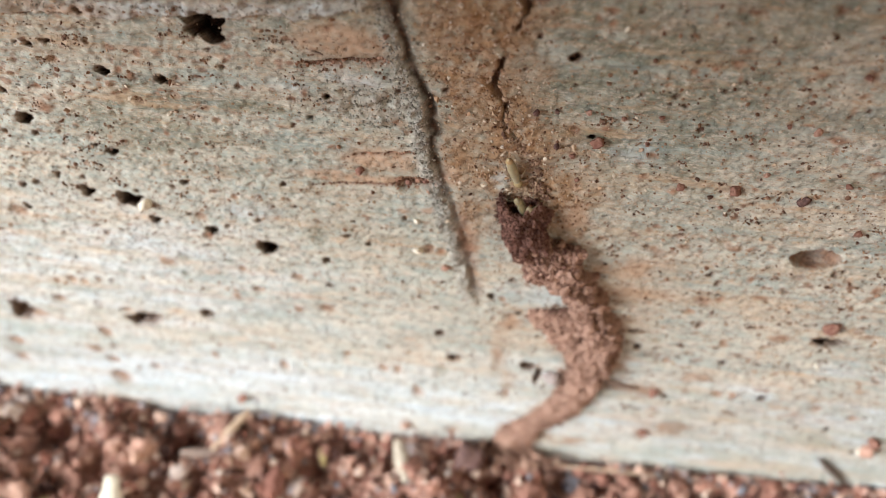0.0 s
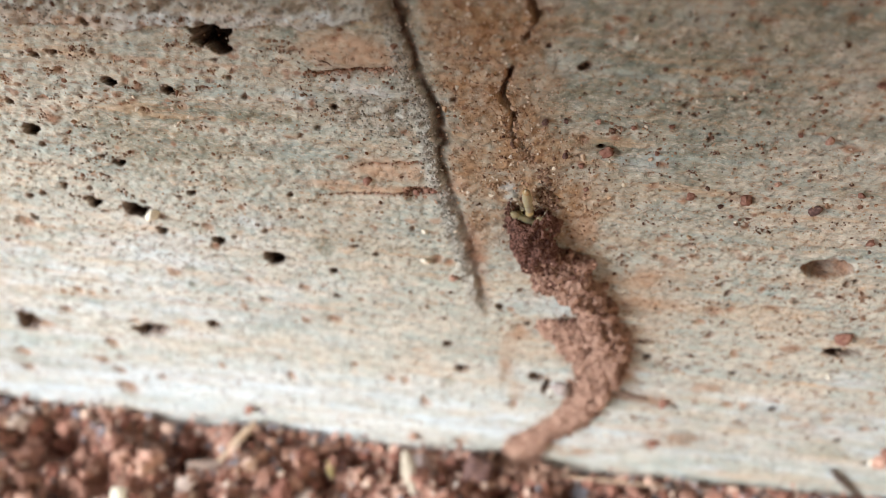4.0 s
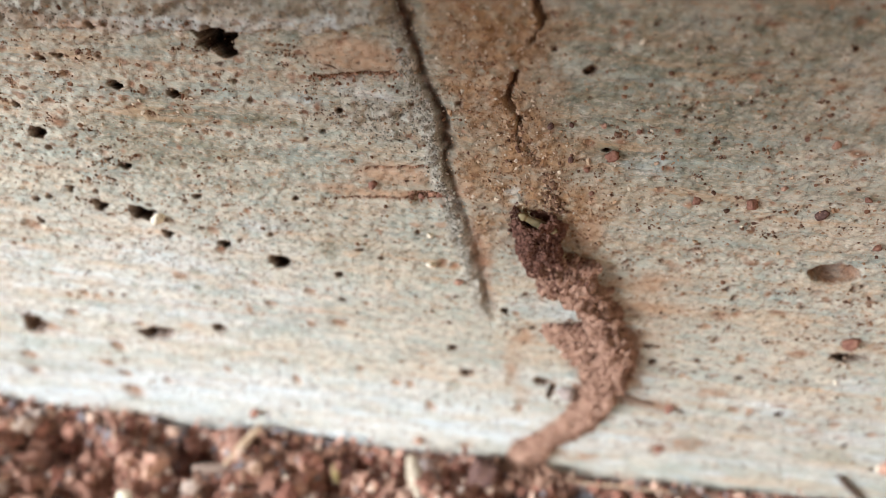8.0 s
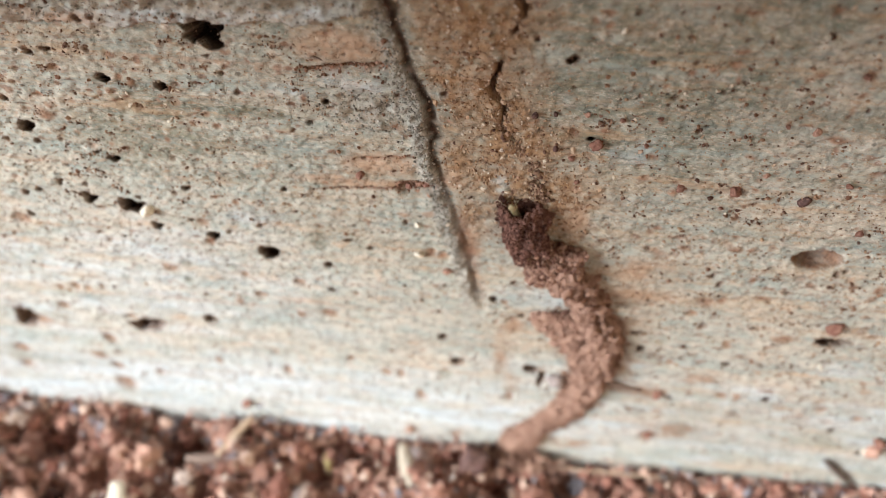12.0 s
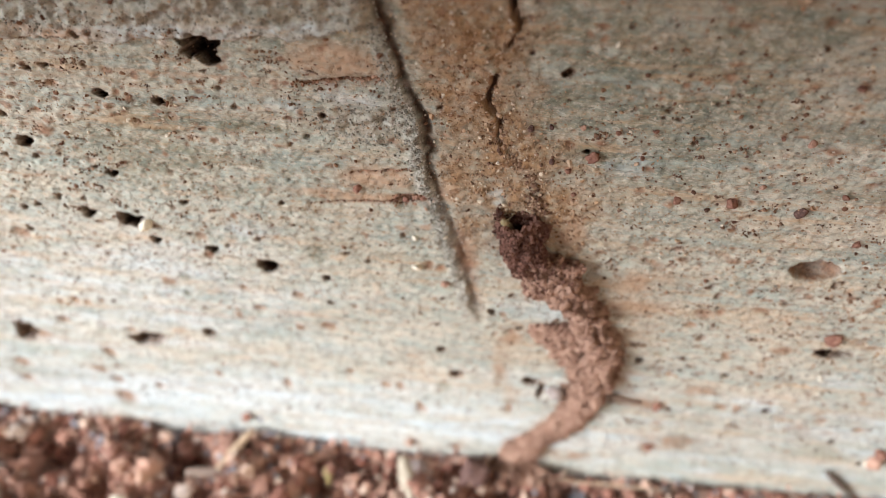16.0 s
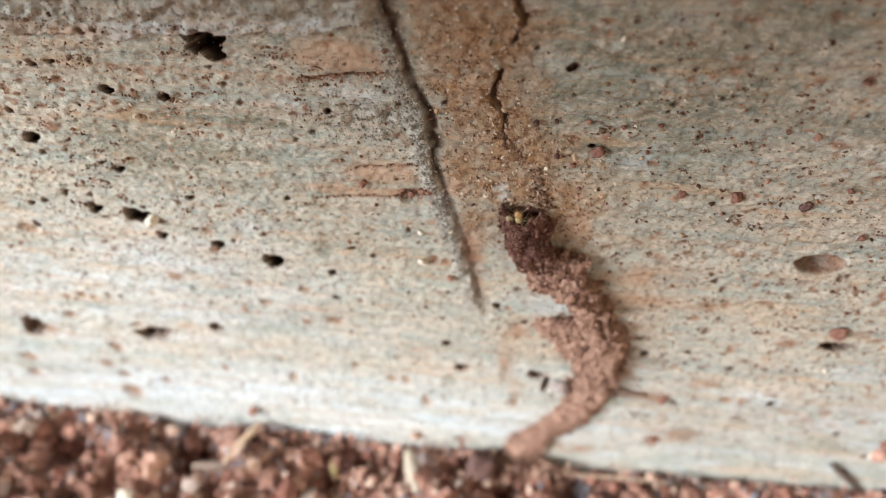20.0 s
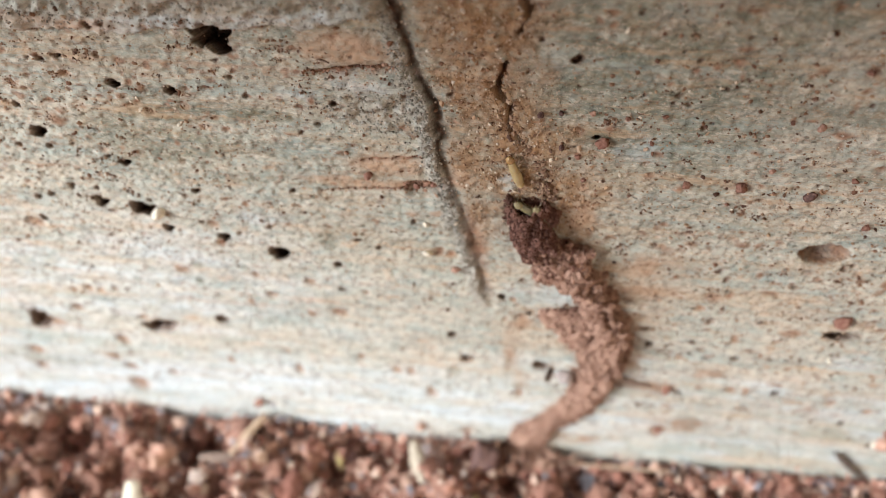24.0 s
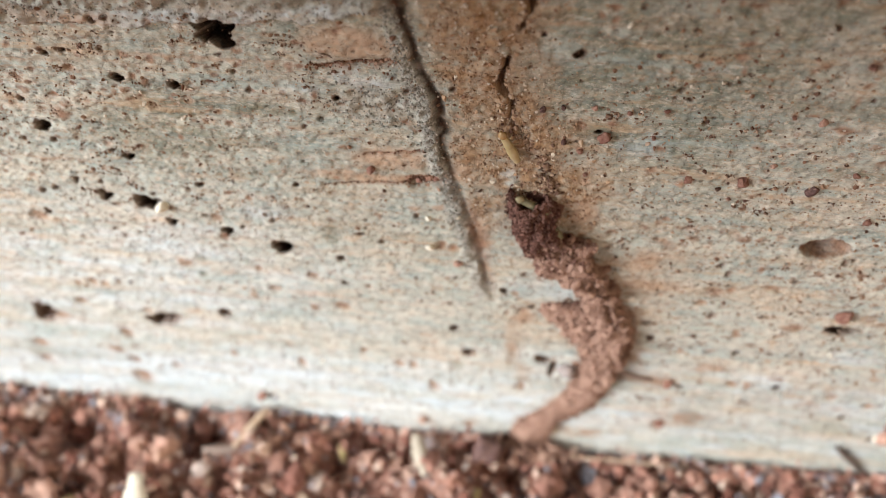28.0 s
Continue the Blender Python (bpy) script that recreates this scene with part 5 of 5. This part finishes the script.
def tube_skin(half_scale, out, seed, rough, k_round=28):
    """Rows of points round the half pipe; out: how far it stands from the wall, in mm."""
    ang = np.linspace(0, math.pi, k_round)
    P = np.zeros((150, k_round, 3))
    for i in range(150):
        nrm = np.array([WAYS[i, 1], -WAYS[i, 0]])
        lump = 1 + rough * (lattice(np.full(k_round, i * 0.35), ang * 2.2, 1.7, 0.8, seed) + 0.6 * lattice(np.full(k_round, i * 0.35), ang * 2.2, 0.6, 0.4, seed + 1))
        w = HALF[i] * half_scale * lump * (1 + 0.28 * lattice(np.full(k_round, i * 0.55), np.sign(np.cos(ang)) * 3.3, 1.5, 1.0, 83) + 0.14 * lattice(np.full(k_round, i * 0.55), np.sign(np.cos(ang)) * 3.3, 0.6, 1.0, 84))
        w = w * (1 - 0.3 * soft(130, 140, i) * (np.cos(ang) > 0))
        s = np.cos(ang) * w
        P[i, :, 0], P[i, :, 2] = LINE[i, 0] + nrm[0] * s, LINE[i, 1] + nrm[1] * s
        P[i, :, 1] = -(np.sin(ang) ** 0.8) * out * lump * (0.34 + 0.66 * soft(0.2, 0.72, SHARE[i])) * (1 + 0.06 * soft(0.82, 0.96, SHARE[i]))
    # the broken top edge
    edge = 0.9 * lattice(ang * 3.0, ang * 0 + 1, 0.9, 1.0, 77) + 0.5 * lattice(ang * 3.0, ang * 0 + 1, 0.35, 1.0, 78)
    for i in range(130, 150):
        k = (i - 130) / 19
        cut = 0.2 * np.sin(ang) + 0.55 * np.exp(-((ang - 1.85) / 0.95) ** 4)
        P[i, :, 2] = P[i, :, 2] * (1 - k) + (LINE[i, 1] + edge * 0.45 - cut) * k
    return P


OUT = 2.25
outer, inner = tube_skin(1.0, OUT, 81, 0.3), tube_skin(0.8, OUT - 0.55, 85, 0.06)
split = 134


def shell_mesh(a, b, name, material):
    n, k = b - a, outer.shape[1]
    v = np.concatenate([outer[a:b].reshape(-1, 3), inner[a:b].reshape(-1, 3)]) * MM
    f = []
    m = n * k
    for i in range(n - 1):
        for j in range(k - 1):
            q = i * k + j
            f.append((q, q + 1, q + k + 1, q + k))
            f.append((m + q, m + q + k, m + q + k + 1, m + q + 1))
    for j in range(k - 1):
        f.append((j, m + j, m + j + 1, j + 1))
        e = (n - 1) * k + j
        f.append((e, e + 1, m + e + 1, m + e))
    return mesh_of(name, v, f, [material])


part("dry_shell", shell_mesh(0, split + 1, "dry_shell", MUD_DRY), mud_tube, "dry pinkish-brown lower length of the tube")
part("moist_shell", shell_mesh(split, 150, "moist_shell", MUD_MOIST), mud_tube, "dark moist freshly built top of the tube")


def pellet_places(a, b, count, r):
    i, j = r.uniform(a, b - 1.001, count), r.uniform(0.6, outer.shape[1] - 1.6, count)
    i0, j0 = i.astype(int), j.astype(int)
    fi, fj = (i - i0)[:, None], (j - j0)[:, None]
    return ((outer[i0, j0] * (1 - fj) + outer[i0, j0 + 1] * fj) * (1 - fi) + (outer[i0 + 1, j0] * (1 - fj) + outer[i0 + 1, j0 + 1] * fj) * fi) * MM


r = np.random.default_rng(91)
c = pellet_places(0, split + 3, 7000, r)
rad = (0.10 + 0.32 * r.random(len(c)) ** 3) * np.interp(c[:, 2], (0.012, 0.034), (0.55, 1.0)) * MM
part("dry_crust", crumbs("dry_crust", c, rad, [MUD_DRY], r, 0.35, 0.22), mud_tube, "dry pinkish-brown earth pellets")["kind"] = "stuff"
c = np.concatenate([pellet_places(split - 2, 150, 2600, r), pellet_places(split - 7, split, 260, r), pellet_places(split - 24, split, 120, r)])
rad = (0.08 + 0.17 * r.random(len(c)) ** 1.8) * MM
part("moist_crust", crumbs("moist_crust", c, rad, [MUD_MOIST], r, 0.35, 0.22), mud_tube, "dark moist earth pellets")["kind"] = "stuff"
# single pellets of the rim and the upper length
PELLETS = [crumbs("pellet", np.zeros((1, 3)), np.full(1, 0.3 * MM), [MUD_MOIST], np.random.default_rng(200 + k), 0.35, 0.14, BALL2_V, BALL2_F) for k in range(6)]
for k in range(150):
    i, j = (149 if k < 46 else int(r.integers(126, 149))), int(r.integers(2, outer.shape[1] - 2))
    p = (outer[i, j] * 0.75 + inner[i, j] * 0.25 if k < 46 else outer[i, j]) * MM
    ob = part("pellet", PELLETS[k % 6], mud_tube)
    ob.matrix_basis = Matrix.Translation(p) @ Matrix.Diagonal((*np.full(3, r.uniform(0.5, 0.95)), 1)) @ Euler(r.uniform(0, 6, 3)).to_matrix().to_4x4()
DRY_PELLETS = [crumbs("pellet", np.zeros((1, 3)), np.full(1, 0.5 * MM), [MUD_DRY], np.random.default_rng(220 + k), 0.4, 0.2, BALL2_V, BALL2_F) for k in range(6)]
for k in range(130):
    i, j = int(r.integers(40, 126)), int(r.integers(2, outer.shape[1] - 2))
    ob = part("pellet", DRY_PELLETS[k % 6], mud_tube)
    ob.matrix_basis = Matrix.Translation(outer[i, j] * MM) @ Matrix.Diagonal((*np.full(3, r.uniform(0.5, 1.25)), 1)) @ Euler(r.uniform(0, 6, 3)).to_matrix().to_4x4()
# dark mud sheet and crumbs behind the opening, standing in for its shade
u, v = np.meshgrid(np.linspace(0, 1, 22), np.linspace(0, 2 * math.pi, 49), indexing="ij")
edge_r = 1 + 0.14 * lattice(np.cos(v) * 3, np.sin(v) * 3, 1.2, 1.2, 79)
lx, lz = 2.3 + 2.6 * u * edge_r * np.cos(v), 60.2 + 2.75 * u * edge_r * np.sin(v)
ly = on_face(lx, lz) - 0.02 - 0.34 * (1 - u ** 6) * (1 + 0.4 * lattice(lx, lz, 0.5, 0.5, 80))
part("shade_lining", mesh_of("shade_lining", np.stack([lx, ly, lz], -1).reshape(-1, 3) * MM, grid_faces(22, 49), [MUD_MOIST]), mud_tube, "dark mud sheet in place of the shade behind the opening")
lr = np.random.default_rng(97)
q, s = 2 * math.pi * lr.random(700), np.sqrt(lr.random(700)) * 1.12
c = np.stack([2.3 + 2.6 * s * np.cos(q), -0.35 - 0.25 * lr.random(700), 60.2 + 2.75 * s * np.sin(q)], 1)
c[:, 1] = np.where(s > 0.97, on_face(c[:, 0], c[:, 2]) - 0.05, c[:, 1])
part("shade_crumbs", crumbs("shade_crumbs", c * MM, (0.06 + 0.16 * lr.random(700) ** 2) * MM, [MUD_MOIST], lr, 0.35, 0.25), mud_tube, "dark crumbs that roughen the painted shade inside the opening")["kind"] = "stuff"
# the curled lip beside the opening
c = np.stack([r.normal(-0.1, 0.2, 90), -np.abs(r.normal(0.4, 0.4, 90)), r.normal(63.0, 0.45, 90)], 1) * MM
part("curled_lip", crumbs("curled_lip", c, (0.08 + 0.12 * r.random(90)) * MM, [MUD_MOIST], r, 0.35, 0.22), mud_tube, "dark curled lip of mud beside the opening")["kind"] = "stuff"
# a mud septum that parts the opening
c = np.stack([r.normal(2.75, 0.32, 150), -r.uniform(0.7, 2.7, 150), r.uniform(60.0, 61.4, 150)], 1) * MM
part("septum", crumbs("septum", c, (0.09 + 0.16 * r.random(150)) * MM, [MUD_MOIST], r, 0.35, 0.22), mud_tube, "dark mud septum across the opening")["kind"] = "stuff"
# the broken side arm, and crumbs at the foot
arm = np.random.default_rng(95)
t = arm.random(1500) ** 0.75
ax = 4.9 + 6.6 * t + arm.normal(0, 0.15, 1500)
top, low = 42.0 + 2.0 * t, 40.6 - 8.5 * t
az = low + (top - low) * arm.random(1500) + arm.normal(0, 0.45, 1500)
ay = -(0.1 + 1.5 * (0.2 + 0.8 * t) * arm.random(1500))
part("side_arm", crumbs("side_arm", np.stack([ax, ay, az], 1) * MM, (0.12 + 0.5 * arm.random(1500) ** 2.5) * MM, [MUD_DRY], arm, 0.35, 0.22), mud_tube, "crumbled remains of a side branch of the tube")["kind"] = "stuff"
# dark crumbs along the arm's top edge, standing in for the shade there
tx = arm.uniform(4.8, 11.0, 220)
part("arm_rim_shade", crumbs("arm_rim_shade", np.stack([tx, -arm.uniform(0.1, 0.8, 220), 42.0 + 0.3 * (tx - 4.8) + arm.normal(0, 0.3, 220)], 1) * MM, (0.10 + 0.18 * arm.random(220) ** 2) * MM, [MUD_MOIST], arm, 0.35, 0.22), mud_tube, "dark crumbs in place of shade along the side branch's upper edge")["kind"] = "stuff"
# dust and crumbs that spill from the tube's sides onto the wall
si = arm.integers(4, 118, 3000)
ss = HALF[si] * (0.95 + np.abs(arm.normal(0, 0.2, 3000))) * arm.choice([-1, 1], 3000)
sx, sz = LINE[si, 0] + WAYS[si, 1] * ss + arm.normal(0, 0.25, 3000), LINE[si, 1] - WAYS[si, 0] * ss
part("spilled_dust", crumbs("spilled_dust", np.stack([sx, on_face(sx, sz) - 0.08, sz], 1) * MM, (0.07 + 0.42 * arm.random(3000) ** 3.2) * MM, [MUD_DRY], arm, 0.45, 0.25), mud_tube, "dry dust and crumbs along the tube's edges")["kind"] = "stuff"
fx, fz = arm.normal(6.0, 2.0, 500), 0.5 - arm.exponential(1.6, 500)
part("foot_rubble", crumbs("foot_rubble", np.stack([fx, -np.abs(arm.normal(0.4, 1.2, 500)) - 0.2, fz], 1) * MM, (0.2 + 0.4 * arm.random(500)) * MM, [MUD_DRY], arm, 0.35, 0.22), mud_tube, "loose dry crumbs where the tube meets the soil")["kind"] = "stuff"
hz = arm.uniform(63.6, 66.4, 120)
hx = 4.2 - 0.45 * (hz - 63.4) + arm.normal(0, 0.5, 120)
part("lip_rubble", crumbs("lip_rubble", np.stack([hx, on_face(hx, hz) - 0.15, hz], 1) * MM, (0.05 + 0.2 * arm.random(120) ** 2) * MM, [FLECKS], arm, 0.35, 0.22), mud_tube, "dark crumbs of mud above the opening")["kind"] = "stuff"

# ---- the termites ----


def lathe_bm(stations, sides=18):
    """A body of round sections along y: rows of (y, z, half width, half height) in mm."""
    bm = bmesh.new()
    rings = [[bm.verts.new((math.cos(q) * w * MM, y * MM, (z + math.sin(q) * h) * MM)) for q in (2 * math.pi * k / sides for k in range(sides))] for y, z, w, h in stations]
    for a, b in zip(rings, rings[1:]):
        for k in range(sides):
            bm.faces.new((a[k], b[k], b[(k + 1) % sides], a[(k + 1) % sides]))
    bm.faces.new(rings[0])
    bm.faces.new(rings[-1][::-1])
    return bm


def oval(y0, y1, w, h, z=0.0, n=12, taper=0.0, rings=0):
    """Sections of an egg from y0 to y1; rings: shallow folds between body segments."""
    out = []
    for i in range(n + 1):
        t = i / n
        s = math.sin(math.pi * min(max(t, 0.02), 0.98)) ** 0.55
        if rings:
            s *= 1 - 0.025 * (0.5 + 0.5 * math.cos(2 * math.pi * t * rings))
        s *= 1 - taper * (1 - t) ** 1.5
        out.append((y0 + (y1 - y0) * t, z, w * s, h * s))
    return out


def build_termite(label, skin, reach_scale=1.0, feel=1.0):
    t = tagged(new("termite"), label, "termite", "termites of the tube")
    part("abdomen", lathe_bm(oval(-2.4, 0.7, 0.54, 0.49, 0.02, 40, 0.15, rings=9)), t, "pale yellowish segmented abdomen", skin)
    part("abdomen_tip", lathe_bm(oval(-2.38, -1.5, 0.41, 0.365, 0.03, 20, 0.15)), t, "brownish tip of the abdomen", GUT_SKIN if skin is PALE_SKIN else skin)
    for y0, y1, w in ((-0.6, 1.1, 0.46), (-0.1, 1.4, 0.41), (0.4, 1.68, 0.38)):
        part("thorax_segment", lathe_bm(oval(y0, y1, w, w * 0.85, 0.02)), t, "", skin)
    head = part("head", lathe_bm(oval(1.2, 2.28, 0.44, 0.38, 0.0, 16)), t, "rounded amber head", AMBER_HEAD if skin is AMBER_SKIN else SHADED_HEAD if skin is SHADED_SKIN else HEAD_SKIN)
    for s in (-1, 1):
        part("mandible", tube_bm([(s * 0.20 * MM, 2.12 * MM, -0.1 * MM), (s * 0.24 * MM, 2.34 * MM, -0.12 * MM), (s * 0.10 * MM, 2.5 * MM, -0.13 * MM)], [0.10 * MM, 0.08 * MM, 0.02 * MM], 6), head, "dark brown mandible", JAW_SKIN)
        pts = [(s * (0.30 + 0.16 * k * feel) * MM, (2.1 + (0.15 * k - 0.004 * k * k) * feel) * MM, (0.05 + 0.05 * k - 0.009 * k * k) * MM) for k in range(11)]
        feeler = part("antenna", tube_bm(pts, [(0.021 if k % 2 else 0.015) * MM for k in range(11)], 6), head, "thin beaded antenna", LEG_SKIN)
        feeler["root"] = pts[0]
        for y, reach, back in ((1.1, 0.75 * reach_scale, 0.45), (0.8, 0.85 * reach_scale, -0.15), (0.5, 0.9 * reach_scale, -0.7)):
            limb = part("leg", tube_bm([(s * 0.32 * MM, y * MM, -0.15 * MM), (s * min(0.66, 0.36 + reach * 0.42) * MM, (y + back * 0.35 * reach) * MM, min(0.10, reach * 0.3 - 0.15) * MM), (s * (0.3 + reach * 0.72) * MM, (y + back * 0.75) * MM, -0.30 * MM),
                                 (s * (0.3 + reach * 0.85) * MM, (y + back * 1.1) * MM, -0.52 * MM)], [0.07 * MM, 0.05 * MM, 0.032 * MM, 0.02 * MM], 6), t, "", LEG_SKIN)
            limb["hip"] = (s * 0.32 * MM, y * MM, -0.15 * MM)
    return t


def on_wall(x, z, heading, lift, tip=0.0):
    """The pose of a termite on the wall: middle at (x, z) mm, heading in degrees from +x up towards +z, lift in mm from the wall."""
    a = radians(heading)
    ahead, up = Vector((math.cos(a), 0, math.sin(a))), Vector((0, -1, 0))
    side = ahead.cross(up)
    m = Matrix((side, ahead, up)).transposed().to_4x4()
    return Matrix.Translation((x * MM, -lift * MM, z * MM)) @ m @ pose(0, 0, 0, tip)


walker_in = build_termite("pale termite worker walking down into the tube's opening", PALE_SKIN)
walker_out = build_termite("pale yellow termite worker climbing out onto the wall", AMBER_SKIN)
guard_left = build_termite("pale termite peering out of the tube's opening", SHADED_SKIN, 0.12, 0.6)
guard_right = build_termite("pale termite half hidden inside the tube's opening", SHADED_SKIN, 0.12, 0.6)


def motions():
    """Each row: seconds, middle x and z in mm, heading, lift, tip."""
    go = lambda thing, rows: walk(thing, [(t, on_wall(x, z, h, l, p)) for t, x, z, h, l, p in rows])
    go(walker_in, [(0.0, 0.8, 67.59, -73, 0.7, -4), (0.4, 0.9, 66.99, -73, 0.7, -4), (0.8, 0.8, 67.29, -76, 0.7, -4), (1.2, 1.0, 67.09, -80, 0.7, -4), (1.6, 1.0, 66.45, -80, 0.75, -5),
                   (2.0, 1.2, 66.41, -80, 0.8, -5), (2.8, 1.2, 65.63, -81, 0.9, -6), (3.2, 1.5, 65.73, -80, 0.9, -6), (3.5, 1.5, 65.45, -82, 1.0, -6), (5.5, 1.9, 64.18, -70, 1.2, -4), (6.0, 1.5, 63.30, -70, 1.3, 0),
                   (6.4, 2.1, 62.86, -66, 1.35, 0), (6.7, 2.8, 62.06, -62, 1.35, 0), (7.1, 3.4, 61.00, -58, 1.3, 0), (8.0, 4.4, 57.6, -56, 1.1, 0), (10.0, 9.2, 50.0, -62, 1.0, 0), (28.0, 10.0, 48.6, -64, 1.0, 0)])
    go(walker_out, [(0.0, 6.6, 54.0, 124, 1.0, 0), (16.0, 6.6, 54.0, 124, 1.0, 0), (18.5, 3.6, 58.6, 118, 1.1, 0), (19.5, 2.2, 61.20, 105, 1.3, 0), (20.0, 1.5, 61.76, 94, 1.35, 0), (20.5, 1.35, 62.86, 92, 1.35, 4),
                    (21.0, 1.35, 63.50, 91, 1.3, 4), (21.5, 1.5, 64.57, 92, 1.1, 6), (23.5, 0.7, 67.59, 101, 0.7, 3), (24.0, 0.25, 67.90, 109, 0.62, 0), (24.4, 0.05, 68.20, 110, 0.62, 0), (24.8, 0.15, 69.10, 107, 0.62, 0),
                    (25.2, -0.2, 69.30, 118, 0.62, 0), (25.6, 0.0, 69.80, 116, 0.62, 0), (26.0, -0.25, 69.50, 116, 0.62, 0), (26.4, -0.8, 69.60, 112, 0.62, 0), (26.8, -0.75, 70.60, 113, 0.62, 0),
                    (27.2, -0.7, 71.00, 107, 0.62, 0), (27.6, -0.7, 70.70, 116, 0.62, 0), (28.0, -0.65, 70.60, 115, 0.62, 0)])
    for thing, start, end in ((walker_in, 0.0, 7.6), (walker_out, 19.6, 28.0)):
        for k, limb in enumerate([p for p in thing.children if p.name.startswith("leg")]):
            hip = Vector(limb["hip"])
            rows = [(0.0, Matrix())] if start else []
            t, n = start, 0
            while t < end:
                rows.append((t, Matrix.Translation(hip) @ pose(0, 0, 0, 0, 0, (14 if (n + k) % 2 else -14)) @ Matrix.Translation(-hip)))
                t, n = t + 0.3, n + 1
            walk(limb, rows + [(end, Matrix())] + ([(28.0, Matrix())] if end < 28 else []))
    for n, thing in enumerate((walker_in, walker_out, guard_left, guard_right)):
        head = [p for p in thing.children if p.name.startswith("head")][0]
        for k, feeler in enumerate([p for p in head.children if p.name.startswith("antenna")]):
            root = Vector(feeler["root"])
            walk(feeler, [(0.7 * i, Matrix.Translation(root) @ pose(0, 0, 0, 9 * math.sin(2.3 * i + n), 0, 13 * math.sin(1.7 * i + 2 * k + n)) @ Matrix.Translation(-root)) for i in range(41)])
    go(guard_left, [(0.0, 2.2, 62.5, 112, 1.15, 6), (0.8, 2.2, 62.6, 118, 1.15, 5), (1.3, 1.64, 62.27, 142.1, 1.15, 0), (1.8, 1.71, 62.38, 152.0, 1.15, 0), (6.0, 2.12, 62.31, 154.2, 1.15, 0),
                    (8.0, 2.21, 62.63, 150.2, 1.15, 0), (9.2, 2.21, 62.58, 148.7, 1.15, 0), (9.8, 3.0, 61.2, 125, 1.15, 0), (10.4, 3.0, 61.4, 120, 1.15, 0), (11.0, 2.2, 61.7, 115, 1.15, 3),
                    (11.6, 1.6, 62.0, 96, 1.15, 5), (12.2, 1.5, 61.7, 112, 1.15, 6), (14.5, 1.5, 61.9, 118, 1.15, 6), (15.2, 1.3, 61.7, 116, 1.15, 6), (19.4, 1.1, 61.1, 110, 1.15, 6),
                    (22.0, 2.12, 61.67, 136.6, 1.15, 2), (24.0, 2.32, 62.33, 145.4, 1.15, 0), (28.0, 2.31, 62.36, 147.6, 1.15, 0)])
    go(guard_right, [(0.0, 3.5, 61.2, 112, 1.1, 6), (1.2, 3.7, 61.2, 108, 1.1, 6), (2.8, 3.5, 61.6, 108, 1.1, 6), (5.5, 4.2, 59.8, 125, 1.1, 0), (9.0, 4.4, 57.4, 120, 1.1, 0), (16.0, 4.4, 57.4, 120, 1.1, 0),
                     (17.3, 3.5, 61.1, 112, 1.1, 6), (20.0, 3.5, 60.9, 112, 1.1, 6), (24.0, 3.6, 61.4, 118, 1.1, 6), (26.0, 4.2, 59.6, 122, 1.1, 3), (28.0, 4.4, 59.0, 122, 1.1, 3)])


motions()
